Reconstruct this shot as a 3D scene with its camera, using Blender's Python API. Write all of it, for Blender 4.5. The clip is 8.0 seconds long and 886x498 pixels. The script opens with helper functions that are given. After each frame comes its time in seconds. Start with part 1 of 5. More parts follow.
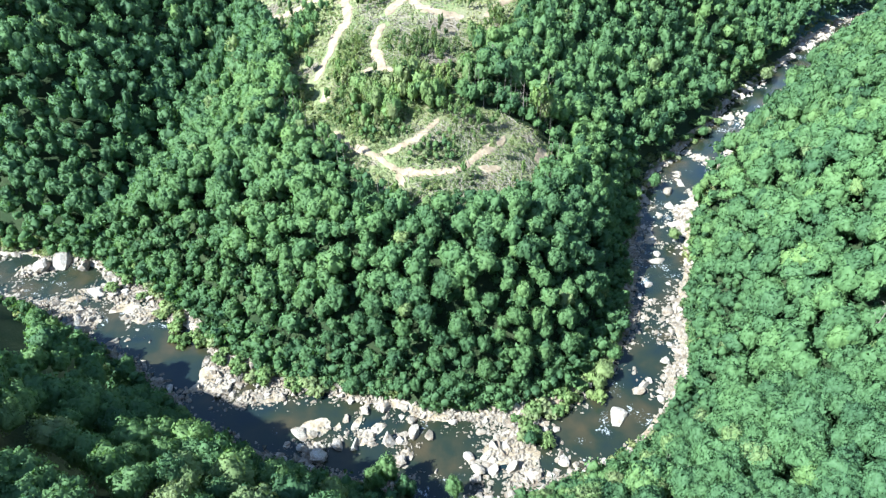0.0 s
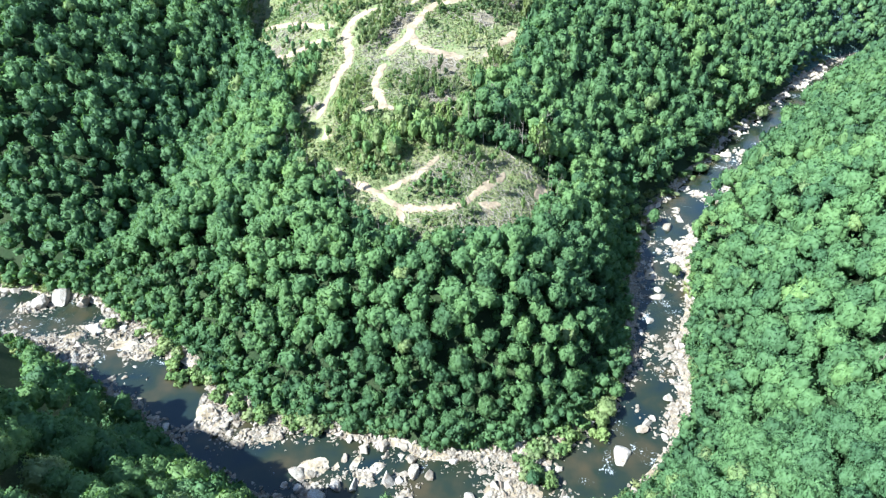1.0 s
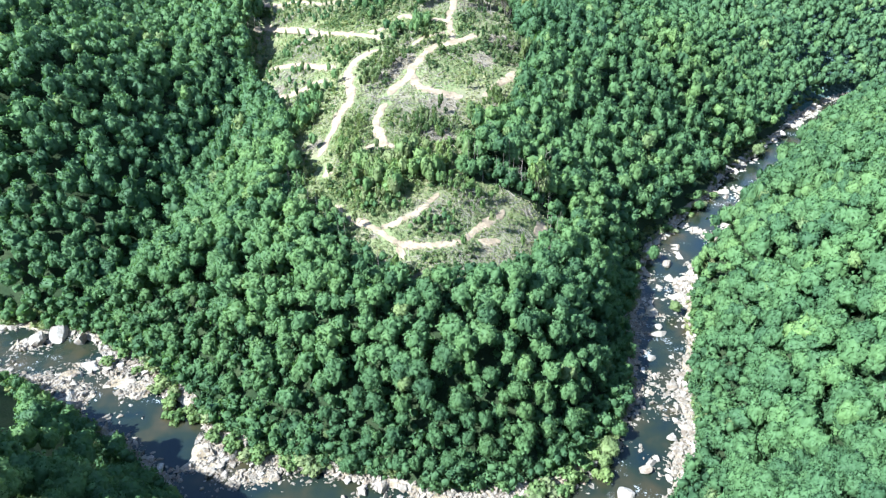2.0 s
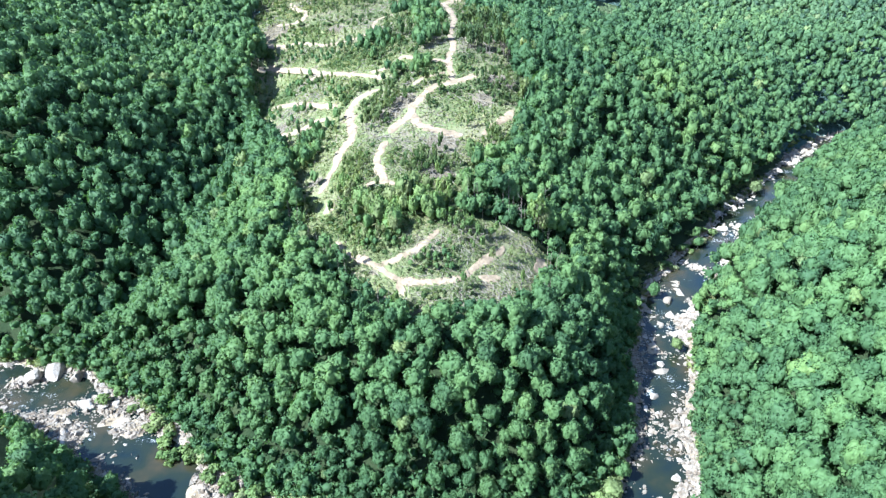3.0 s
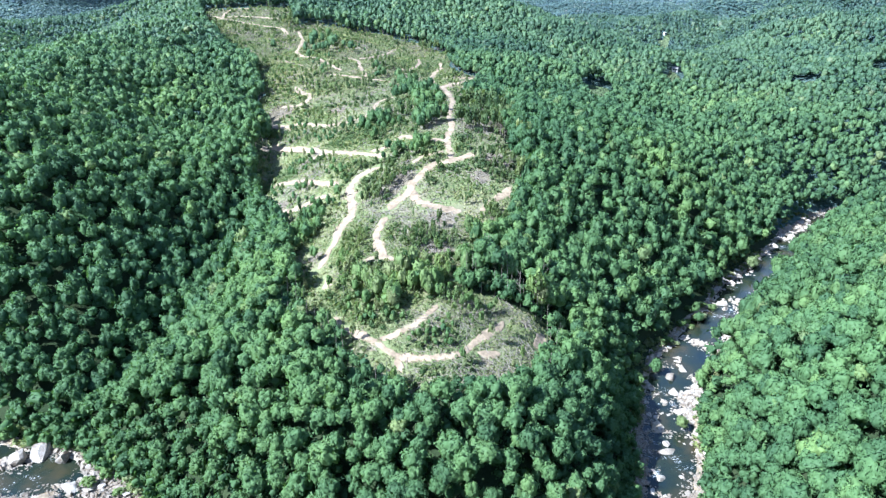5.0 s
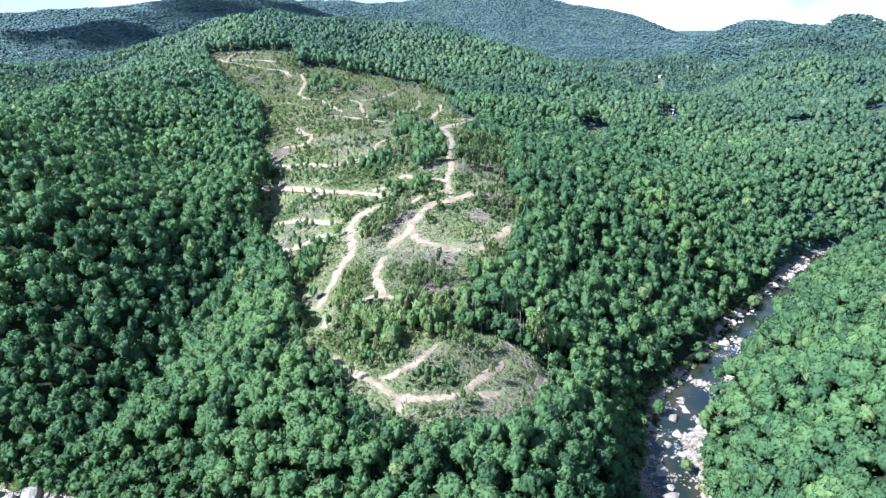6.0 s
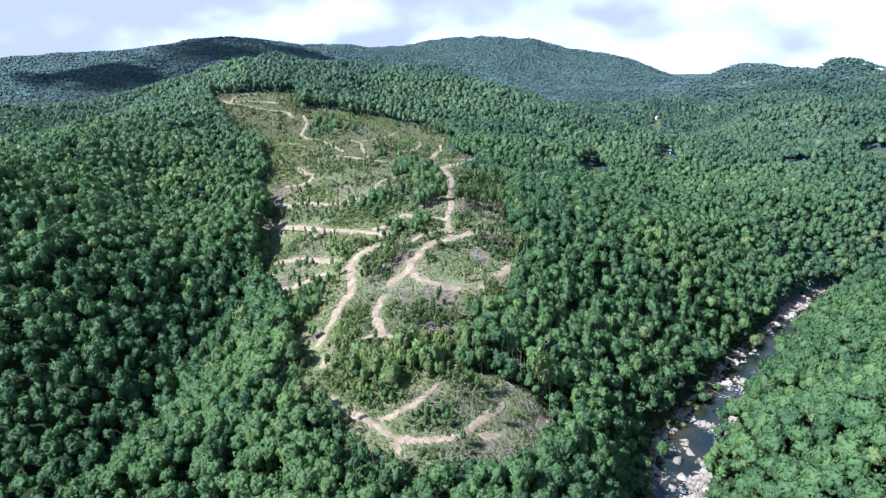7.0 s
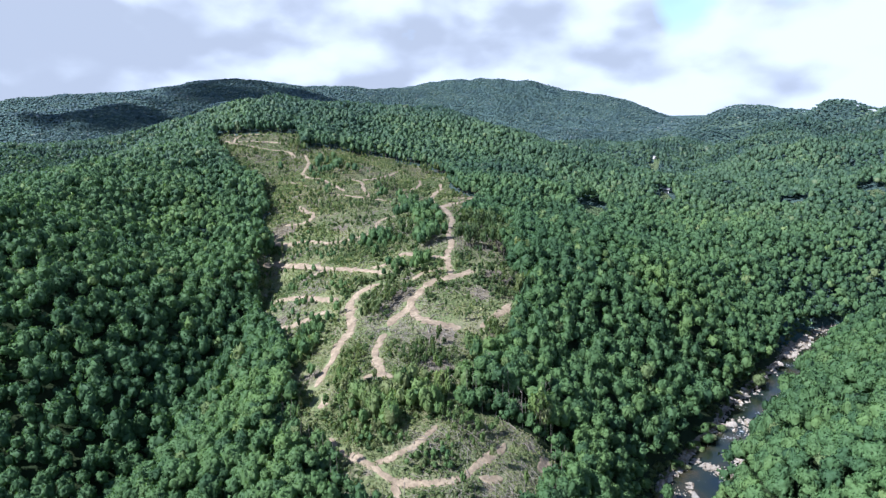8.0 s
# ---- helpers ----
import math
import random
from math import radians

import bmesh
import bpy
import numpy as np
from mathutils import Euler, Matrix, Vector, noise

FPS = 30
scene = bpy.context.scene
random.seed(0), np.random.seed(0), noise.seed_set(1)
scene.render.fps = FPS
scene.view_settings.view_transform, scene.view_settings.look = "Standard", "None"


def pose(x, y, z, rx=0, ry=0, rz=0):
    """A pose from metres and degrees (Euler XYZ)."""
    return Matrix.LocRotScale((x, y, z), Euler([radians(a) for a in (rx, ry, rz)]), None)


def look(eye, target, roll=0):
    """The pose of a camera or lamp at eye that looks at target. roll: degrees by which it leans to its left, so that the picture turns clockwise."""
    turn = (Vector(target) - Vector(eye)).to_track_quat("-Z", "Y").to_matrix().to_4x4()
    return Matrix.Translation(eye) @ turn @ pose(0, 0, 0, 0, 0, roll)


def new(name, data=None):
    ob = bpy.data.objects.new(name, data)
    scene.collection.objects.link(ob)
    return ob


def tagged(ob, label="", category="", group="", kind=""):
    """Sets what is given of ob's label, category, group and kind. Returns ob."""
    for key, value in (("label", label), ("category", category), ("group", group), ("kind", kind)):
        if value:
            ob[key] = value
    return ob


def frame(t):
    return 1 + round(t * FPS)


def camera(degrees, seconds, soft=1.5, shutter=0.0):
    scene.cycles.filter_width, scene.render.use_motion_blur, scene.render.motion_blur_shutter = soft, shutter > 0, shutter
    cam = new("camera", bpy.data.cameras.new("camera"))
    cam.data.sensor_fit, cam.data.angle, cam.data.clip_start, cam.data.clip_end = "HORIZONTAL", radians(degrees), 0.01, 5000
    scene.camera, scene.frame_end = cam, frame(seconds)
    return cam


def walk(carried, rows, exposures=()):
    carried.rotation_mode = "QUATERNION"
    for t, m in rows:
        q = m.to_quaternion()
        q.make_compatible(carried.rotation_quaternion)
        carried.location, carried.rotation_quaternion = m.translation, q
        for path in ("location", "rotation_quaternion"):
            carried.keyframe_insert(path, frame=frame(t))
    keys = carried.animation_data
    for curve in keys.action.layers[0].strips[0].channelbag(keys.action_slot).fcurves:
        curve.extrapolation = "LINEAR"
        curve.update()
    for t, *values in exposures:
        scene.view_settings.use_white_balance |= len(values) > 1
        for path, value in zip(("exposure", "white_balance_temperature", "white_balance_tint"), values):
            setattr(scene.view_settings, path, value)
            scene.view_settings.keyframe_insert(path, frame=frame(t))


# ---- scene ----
EYE = (0.0, 0.0, 150.0)
cam = camera(71.64, 8.0, soft=1.3)
TILT = [(0, -39.31, -0.01, 0.00), (0.5, -37.64, 0.04, -0.00), (1, -35.96, 0.03, -0.01), (1.5, -34.25, 0.03, -0.02), (3, -29.13, 0.01, -0.01), (3.5, -27.43, 0.01, -0.06), (4, -25.69, 0.00, -0.08), (4.5, -23.92, -0.01, -0.11), (6, -18.50, -0.04, -0.13), (6.5, -16.68, -0.07, -0.14), (7, -14.89, -0.08, -0.13), (7.5, -13.08, -0.05, -0.14), (8, -11.30, -0.11, -0.12)]
walk(cam, [(t, pose(*EYE, 90 + tilt, lean, turn)) for t, tilt, lean, turn in TILT],
     exposures=[(0.0, 2.23, 5200, 5), (3.0, 2.21, 4960, 9), (4.5, 2.13, 4880, 11), (6.0, 1.89, 4880, 15), (8.0, 1.27, 5180, 17)])

# ---------------------------------------------------------------- light
SUN_ELEVATION, SUN_BEARING = radians(45), radians(-116)      # bearing from +y towards +x
world = bpy.data.worlds.new("world")
scene.world = world
world.use_nodes = True


def build_world():
    nt = world.node_tree
    n, l = nt.nodes, nt.links
    n.clear()
    out, bg = n.new("ShaderNodeOutputWorld"), n.new("ShaderNodeBackground")
    sky = n.new("ShaderNodeTexSky")
    sky.sky_type, sky.sun_disc = "NISHITA", False
    sky.sun_elevation, sky.sun_rotation = SUN_ELEVATION, SUN_BEARING
    sky.air_density, sky.dust_density, sky.altitude = 1.0, 1.2, 900
    tc, mp = n.new("ShaderNodeTexCoord"), n.new("ShaderNodeMapping")
    mp.inputs["Scale"].default_value = (1, 1, 1.8)
    mp.inputs["Location"].default_value = (2.3, 1.1, 0.6)
    l.new(tc.outputs["Generated"], mp.inputs["Vector"])
    cover, bulk = n.new("ShaderNodeTexNoise"), n.new("ShaderNodeTexNoise")
    cover.inputs["Scale"].default_value, cover.inputs["Detail"].default_value = 3.4, 7
    cover.inputs["Roughness"].default_value = 0.52
    bulk.inputs["Scale"].default_value, bulk.inputs["Detail"].default_value = 1.6, 5
    bulk.inputs["Distortion"].default_value = 0.4
    for node in (cover, bulk):
        l.new(mp.outputs[0], node.inputs["Vector"])
    ramp = n.new("ShaderNodeValToRGB")
    ramp.color_ramp.elements[0].position, ramp.color_ramp.elements[1].position = 0.23, 0.36
    ramp.color_ramp.elements[0].color = (0.25, 0.25, 0.25, 1)
    # one clear gap between the cumulus heads
    stretch, gap, hole, open_sky = n.new("ShaderNodeVectorMath"), n.new("ShaderNodeVectorMath"), n.new("ShaderNodeValToRGB"), n.new("ShaderNodeMath")
    stretch.operation, gap.operation, open_sky.operation = "MULTIPLY", "DISTANCE", "SUBTRACT"
    stretch.inputs[1].default_value = (1.25, 1.0, 0.7)
    l.new(tc.outputs["Generated"], stretch.inputs[0])
    l.new(stretch.outputs[0], gap.inputs[0])
    gap.inputs[1].default_value = (0.43, 0.92, 0.135)
    l.new(gap.outputs["Value"], hole.inputs[0])
    hole.color_ramp.elements[0].position, hole.color_ramp.elements[1].position = 0.0, 0.095
    hole.color_ramp.elements[0].color, hole.color_ramp.elements[1].color = (0.42, 0.42, 0.42, 1), (0, 0, 0, 1)
    l.new(cover.outputs[0], open_sky.inputs[0])
    l.new(hole.outputs[0], open_sky.inputs[1])
    l.new(open_sky.outputs[0], ramp.inputs[0])
    # tops catch the sun, bases stay grey: compare the cover with the cover a little higher up
    up, above, rise = n.new("ShaderNodeVectorMath"), n.new("ShaderNodeTexNoise"), n.new("ShaderNodeMath")
    up.inputs[1].default_value = (-0.035, 0.0, 0.075)
    l.new(mp.outputs[0], up.inputs[0])
    above.inputs["Scale"].default_value, above.inputs["Detail"].default_value, above.inputs["Roughness"].default_value = 3.4, 7, 0.52
    l.new(up.outputs[0], above.inputs["Vector"])
    rise.operation = "SUBTRACT"

    def heaped(vector, noise):
        """Rounded heads on top of the cloud's bulk."""
        v, m, b = n.new("ShaderNodeTexVoronoi"), n.new("ShaderNodeMath"), n.new("ShaderNodeVectorMath")
        v.feature, m.operation, b.operation = "SMOOTH_F1", "MULTIPLY_ADD", "MULTIPLY_ADD"
        v.inputs["Scale"].default_value, v.inputs["Detail"].default_value = 6.0, 2.0
        v.inputs["Smoothness"].default_value = 0.35
        l.new(noise.outputs["Color"], b.inputs[0])
        b.inputs[1].default_value = (0.12, 0.12, 0.12)
        l.new(vector, b.inputs[2])
        l.new(b.outputs[0], v.inputs["Vector"])
        l.new(v.outputs["Distance"], m.inputs[0])
        m.inputs[1].default_value = -0.5
        l.new(noise.outputs[0], m.inputs[2])
        return m.outputs[0]

    l.new(heaped(mp.outputs[0], cover), rise.inputs[0])
    l.new(heaped(up.outputs[0], above), rise.inputs[1])
    lit, grey = n.new("ShaderNodeMath"), n.new("ShaderNodeMath")
    lit.operation, grey.operation = "MULTIPLY_ADD", "MULTIPLY_ADD"
    lit.inputs[1].default_value = 1.6
    # rain cloud to the west, bright heads to the east
    side, tilt = n.new("ShaderNodeSeparateXYZ"), n.new("ShaderNodeMath")
    tilt.operation = "MULTIPLY_ADD"
    tilt.inputs[1].default_value, tilt.inputs[2].default_value = 0.75, 0.14
    l.new(tc.outputs["Generated"], side.inputs[0])
    l.new(side.outputs[0], tilt.inputs[0])
    l.new(tilt.outputs[0], lit.inputs[2])
    l.new(rise.outputs[0], lit.inputs[0])
    grey.inputs[1].default_value = 0.7
    l.new(bulk.outputs[0], grey.inputs[0])
    l.new(lit.outputs[0], grey.inputs[2])
    tone = n.new("ShaderNodeValToRGB")
    tone.color_ramp.interpolation = "EASE"
    tone.color_ramp.elements[0].position, tone.color_ramp.elements[1].position = 0.12, 0.92
    tone.color_ramp.elements[0].color = (10.2, 10.6, 10.7, 1)
    tone.color_ramp.elements[1].color = (17.4, 17.9, 17.6, 1)
    l.new(grey.outputs[0], tone.inputs[0])
    split, high, low = n.new("ShaderNodeSeparateXYZ"), n.new("ShaderNodeValToRGB"), n.new("ShaderNodeMath")
    l.new(tc.outputs["Generated"], split.inputs[0])
    l.new(split.outputs[2], high.inputs[0])
    high.color_ramp.elements[0].position, high.color_ramp.elements[1].position = 0.22, 0.5
    high.color_ramp.elements[0].color, high.color_ramp.elements[1].color = (1, 1, 1, 1), (0.05, 0.05, 0.05, 1)
    low.operation = "MULTIPLY"
    l.new(ramp.outputs[0], low.inputs[0])
    l.new(high.outputs[0], low.inputs[1])
    mix = n.new("ShaderNodeMix")
    mix.data_type = "RGBA"
    l.new(low.outputs[0], mix.inputs[0])
    clear = n.new("ShaderNodeVectorMath")
    clear.operation = "SCALE"
    thick = n.new("ShaderNodeValToRGB")                    # paler towards the horizon
    thick.color_ramp.elements[0].position, thick.color_ramp.elements[1].position = 0.05, 0.34
    thick.color_ramp.elements[0].color, thick.color_ramp.elements[1].color = (4.2, 4.2, 4.2, 1), (3.8, 3.8, 3.8, 1)
    l.new(split.outputs[2], thick.inputs[0])
    l.new(thick.outputs[0], clear.inputs[3])
    l.new(sky.outputs[0], clear.inputs[0])
    l.new(clear.outputs[0], mix.inputs[6])
    l.new(tone.outputs[0], mix.inputs[7])
    l.new(mix.outputs[2], bg.inputs[0])
    bg.inputs[1].default_value = 0.025
    l.new(bg.outputs[0], out.inputs[0])


build_world()
sun = new("sun", bpy.data.lights.new("sun", "SUN"))
sun.data.energy, sun.data.angle, sun.data.color = 5.0, radians(0.6), (1.0, 0.94, 0.83)
SUN_WAY = Vector((math.sin(SUN_BEARING) * math.cos(SUN_ELEVATION), math.cos(SUN_BEARING) * math.cos(SUN_ELEVATION), math.sin(SUN_ELEVATION)))
sun.matrix_world = look(SUN_WAY * 900, (0, 0, 0))

# ---------------------------------------------------------------- materials
def material(name):
    m = bpy.data.materials.new(name)
    m.use_nodes = True
    nt = m.node_tree
    bsdf = nt.nodes["Principled BSDF"]
    return m, nt.nodes, nt.links, bsdf


def noise_node(n, l, scale, detail=4.0, rough=0.55, vector=None):
    t = n.new("ShaderNodeTexNoise")
    t.inputs["Scale"].default_value, t.inputs["Detail"].default_value, t.inputs["Roughness"].default_value = scale, detail, rough
    if vector is not None:
        l.new(vector, t.inputs["Vector"])
    return t


def ramp_node(n, l, source, stops):
    r = n.new("ShaderNodeValToRGB")
    e = r.color_ramp.elements
    while len(e) < len(stops):
        e.new(0.5)
    for el, (p, c) in zip(e, stops):
        el.position, el.color = p, (*c, 1)
    l.new(source, r.inputs[0])
    return r


def mix_node(n, l, fac, a, b, mode="MIX"):
    m = n.new("ShaderNodeMix")
    m.data_type, m.blend_type = "RGBA", mode
    for sock, v in ((m.inputs[0], fac), (m.inputs[6], a), (m.inputs[7], b)):
        if isinstance(v, (int, float)):
            sock.default_value = v
        elif isinstance(v, tuple):
            sock.default_value = (*v, 1)
        else:
            l.new(v, sock)
    return m.outputs[2]


def position(n):
    return n.new("ShaderNodeNewGeometry").outputs["Position"]


def foliage(name, stops, per_object, patch=0.035, gloss=0.1, clear=0.34, bump=0.0, hazed=None):
    """Leaves: a tint per tree, slow drifts over the slope, fine leaf-to-leaf change, light through the blade.
    Last argument: haze put into leaf colour, step by step further up the valley."""
    m, n, l, b = material(name)
    pos = position(n)
    if per_object:
        tint = n.new("ShaderNodeObjectInfo").outputs["Random"]
    else:
        a = n.new("ShaderNodeAttribute")
        a.attribute_name = "tint"
        tint = a.outputs["Fac"]
    base = ramp_node(n, l, tint, stops).outputs[0]
    drift = noise_node(n, l, patch, 3, 0.6, pos)
    if hazed:
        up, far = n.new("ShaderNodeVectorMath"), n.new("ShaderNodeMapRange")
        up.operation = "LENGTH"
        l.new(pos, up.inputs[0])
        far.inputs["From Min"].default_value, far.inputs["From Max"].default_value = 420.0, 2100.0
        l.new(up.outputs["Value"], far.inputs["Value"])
        base = mix_node(n, l, far.outputs[0], base, ramp_node(n, l, tint, hazed).outputs[0])
    base = mix_node(n, l, 0.8, base, ramp_node(n, l, drift.outputs[0], [(0.3, (0.74, 0.78, 0.82)), (0.7, (1.2, 1.15, 1.0))]).outputs[0], "MULTIPLY")
    patches = noise_node(n, l, 0.006, 3, 0.55, pos)           # broad light and shade of the slopes put into leaf colour
    base = mix_node(n, l, 0.5, base, ramp_node(n, l, patches.outputs[0], [(0.36, (0.78, 0.82, 0.9)), (0.64, (1.26, 1.18, 1.0))]).outputs[0], "MULTIPLY")
    fine = noise_node(n, l, 1.1, 3, 0.7, pos)
    base = mix_node(n, l, 0.75, base, ramp_node(n, l, fine.outputs[0], [(0.3, (0.74, 0.76, 0.74)), (0.72, (1.16, 1.15, 1.12))]).outputs[0], "MULTIPLY")
    l.new(base, b.inputs["Base Color"])
    b.inputs["Roughness"].default_value = 0.55
    b.inputs["Specular IOR Level"].default_value = gloss
    if bump:
        bn, bt = n.new("ShaderNodeBump"), noise_node(n, l, 0.55, 4, 0.7, pos)
        bn.inputs["Strength"].default_value, bn.inputs["Distance"].default_value = 0.8, bump
        l.new(bt.outputs[0], bn.inputs["Height"])
        l.new(bn.outputs[0], b.inputs["Normal"])
    tr, mx = n.new("ShaderNodeBsdfTranslucent"), n.new("ShaderNodeMixShader")
    l.new(mix_node(n, l, 1.0, base, (1.15, 1.25, 0.6), "MULTIPLY"), tr.inputs["Color"])
    mx.inputs[0].default_value = clear
    l.new(b.outputs[0], mx.inputs[1])
    l.new(tr.outputs[0], mx.inputs[2])
    l.new(mx.outputs[0], n["Material Output"].inputs[0])
    return m


def earth(name, stops, scale, fine_scale, bump=0.15, rough=0.9):
    m, n, l, b = material(name)
    pos = position(n)
    big, fine = noise_node(n, l, scale, 5, 0.6, pos), noise_node(n, l, fine_scale, 6, 0.65, pos)
    base = ramp_node(n, l, big.outputs[0], stops).outputs[0]
    base = mix_node(n, l, 0.8, base, ramp_node(n, l, fine.outputs[0], [(0.28, (0.5, 0.5, 0.5)), (0.7, (1.35, 1.35, 1.35))]).outputs[0], "MULTIPLY")
    l.new(base, b.inputs["Base Color"])
    b.inputs["Roughness"].default_value = rough
    bn = n.new("ShaderNodeBump")
    bn.inputs["Strength"].default_value, bn.inputs["Distance"].default_value = 0.9, bump
    l.new(fine.outputs[0], bn.inputs["Height"])
    l.new(bn.outputs[0], b.inputs["Normal"])
    return m


DEEP, GREEN, FRESH, OLIVE = (0.050, 0.096, 0.046), (0.082, 0.146, 0.061), (0.126, 0.196, 0.071), (0.155, 0.186, 0.086)
LEAF_STOPS = [(0.0, DEEP), (0.42, GREEN), (0.8, FRESH), (1.0, OLIVE)]
SUNNY_STOPS = [(p, (c[0] * 1.04, c[1] * 1.06, c[2] * 1.08)) for p, c in LEAF_STOPS]      # LEAF_STOPS lightened: the opposite slope's sunlight put into the leaf colour
HAZED_STOPS = [(p, (c[0] * 1.3, c[1] * 1.12, c[2] * 2.75)) for p, c in LEAF_STOPS]       # distance haze put into the leaf colour: paler and bluer
leaf_sunny_single = foliage("sunlit_leaf_single", SUNNY_STOPS, True, bump=0.35)
leaf_sunny = foliage("sunlit_leaf_forest", SUNNY_STOPS, False, bump=0.35)
leaf_single = foliage("broadleaf_single", LEAF_STOPS, True, bump=0.35)
leaf_forest = foliage("broadleaf_forest", LEAF_STOPS, False, bump=0.35, hazed=HAZED_STOPS)
leaf_far = foliage("broadleaf_far", LEAF_STOPS, False, patch=0.012, gloss=0.25, clear=0.42, bump=0.5, hazed=HAZED_STOPS)
leaf_shrub = foliage("shrub_leaf", [(0.0, (0.066, 0.105, 0.042)), (0.4, (0.12, 0.16, 0.064)), (0.75, (0.172, 0.20, 0.084)), (1.0, (0.225, 0.228, 0.12))], False)
leaf_shrub_single = foliage("shrub_leaf_single", [(0.0, (0.10, 0.165, 0.06)), (0.6, (0.16, 0.215, 0.08)), (1.0, (0.225, 0.245, 0.13))], True)
leaf_brush = foliage("brush_leaf", [(0.0, (0.105, 0.145, 0.058)), (0.45, (0.17, 0.196, 0.09)), (0.8, (0.225, 0.228, 0.125)), (1.0, (0.255, 0.228, 0.165))], False)
bark = earth("bark", [(0.3, (0.10, 0.08, 0.06)), (0.7, (0.22, 0.19, 0.15))], 1.2, 6.0, 0.04)
bare_wood = earth("bleached_wood", [(0.3, (0.14, 0.116, 0.082)), (0.7, (0.265, 0.232, 0.178))], 0.9, 5.0, 0.03)
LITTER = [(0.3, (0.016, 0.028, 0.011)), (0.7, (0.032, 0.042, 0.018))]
CUT_SOIL = [(0.28, (0.075, 0.098, 0.040)), (0.40, (0.12, 0.142, 0.058)), (0.52, (0.16, 0.168, 0.078)), (0.64, (0.168, 0.152, 0.093)), (0.78, (0.222, 0.194, 0.134))]
BARE_SOIL = [(0.3, (0.085, 0.075, 0.044)), (0.5, (0.155, 0.13, 0.082)), (0.72, (0.23, 0.194, 0.132))]
MEADOW = [(0.3, (0.09, 0.135, 0.055)), (0.7, (0.145, 0.18, 0.085))]
dirt = earth("dry_clay", [(0.28, (0.140, 0.102, 0.060)), (0.5, (0.222, 0.166, 0.100)), (0.75, (0.305, 0.238, 0.150))], 0.22, 0.8, 0.16)
GRAVEL = [(0.3, (0.11, 0.082, 0.05)), (0.45, (0.22, 0.175, 0.115)), (0.58, (0.30, 0.255, 0.19)), (0.72, (0.40, 0.36, 0.29))]


def ground_material():
    """Leaf litter, cut-over soil, river gravel and meadow, each where its cover lies, with ragged borders."""
    m, n, l, b = material("valley_ground")
    pos = position(n)
    edge, fine = noise_node(n, l, 0.35, 5, 0.65, pos), noise_node(n, l, 1.3, 6, 0.68, pos)

    def patchwork(scale, stops):
        return ramp_node(n, l, noise_node(n, l, scale, 5, 0.6, pos).outputs[0], stops).outputs[0]

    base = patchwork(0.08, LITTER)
    # far: wooded ground with the blue of haze mixed into its colour
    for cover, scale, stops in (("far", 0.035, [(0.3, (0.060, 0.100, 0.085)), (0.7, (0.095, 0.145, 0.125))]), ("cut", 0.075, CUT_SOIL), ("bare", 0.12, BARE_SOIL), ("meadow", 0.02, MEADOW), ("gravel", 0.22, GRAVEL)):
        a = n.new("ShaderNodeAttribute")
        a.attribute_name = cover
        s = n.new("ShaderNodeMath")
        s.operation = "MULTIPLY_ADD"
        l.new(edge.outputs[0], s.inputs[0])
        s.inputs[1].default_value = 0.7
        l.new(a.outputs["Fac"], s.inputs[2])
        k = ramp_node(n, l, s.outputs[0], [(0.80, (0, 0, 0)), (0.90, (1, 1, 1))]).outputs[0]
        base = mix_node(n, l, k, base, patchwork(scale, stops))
    base = mix_node(n, l, 0.8, base, ramp_node(n, l, fine.outputs[0], [(0.28, (0.5, 0.5, 0.5)), (0.7, (1.35, 1.35, 1.35))]).outputs[0], "MULTIPLY")
    l.new(base, b.inputs["Base Color"])
    b.inputs["Roughness"].default_value = 0.95
    b.inputs["Specular IOR Level"].default_value = 0.08
    bn = n.new("ShaderNodeBump")
    bn.inputs["Strength"].default_value, bn.inputs["Distance"].default_value = 0.9, 0.35
    l.new(fine.outputs[0], bn.inputs["Height"])
    wood = n.new("ShaderNodeBump")
    far_cover = n.new("ShaderNodeAttribute")
    far_cover.attribute_name = "far"
    l.new(far_cover.outputs["Fac"], wood.inputs["Strength"])
    wood.inputs["Distance"].default_value = 26.0
    l.new(noise_node(n, l, 0.075, 5, 0.75, pos).outputs[0], wood.inputs["Height"])
    l.new(wood.outputs[0], bn.inputs["Normal"])
    l.new(bn.outputs[0], b.inputs["Normal"])
    return m


valley_ground = ground_material()


def rock_material():
    m, n, l, b = material("river_rock")
    pos = position(n)
    rnd = n.new("ShaderNodeObjectInfo").outputs["Random"]
    base = ramp_node(n, l, rnd, [(0.0, (0.19, 0.162, 0.122)), (0.5, (0.29, 0.258, 0.208)), (1.0, (0.38, 0.35, 0.30))]).outputs[0]
    stain, fine = noise_node(n, l, 0.6, 4, 0.6, pos), noise_node(n, l, 3.0, 5, 0.7, pos)
    base = mix_node(n, l, 0.7, base, ramp_node(n, l, stain.outputs[0], [(0.35, (0.66, 0.52, 0.38)), (0.55, (1.1, 1.1, 1.1))]).outputs[0], "MULTIPLY")
    l.new(base, b.inputs["Base Color"])
    b.inputs["Roughness"].default_value = 0.8
    bn = n.new("ShaderNodeBump")
    bn.inputs["Strength"].default_value, bn.inputs["Distance"].default_value = 1.0, 0.35
    l.new(fine.outputs[0], bn.inputs["Height"])
    base = mix_node(n, l, 0.8, base, ramp_node(n, l, fine.outputs[0], [(0.32, (0.38, 0.34, 0.3)), (0.58, (1.15, 1.15, 1.15))]).outputs[0], "MULTIPLY")
    l.new(base, b.inputs["Base Color"])
    l.new(bn.outputs[0], b.inputs["Normal"])
    return m


rock = rock_material()


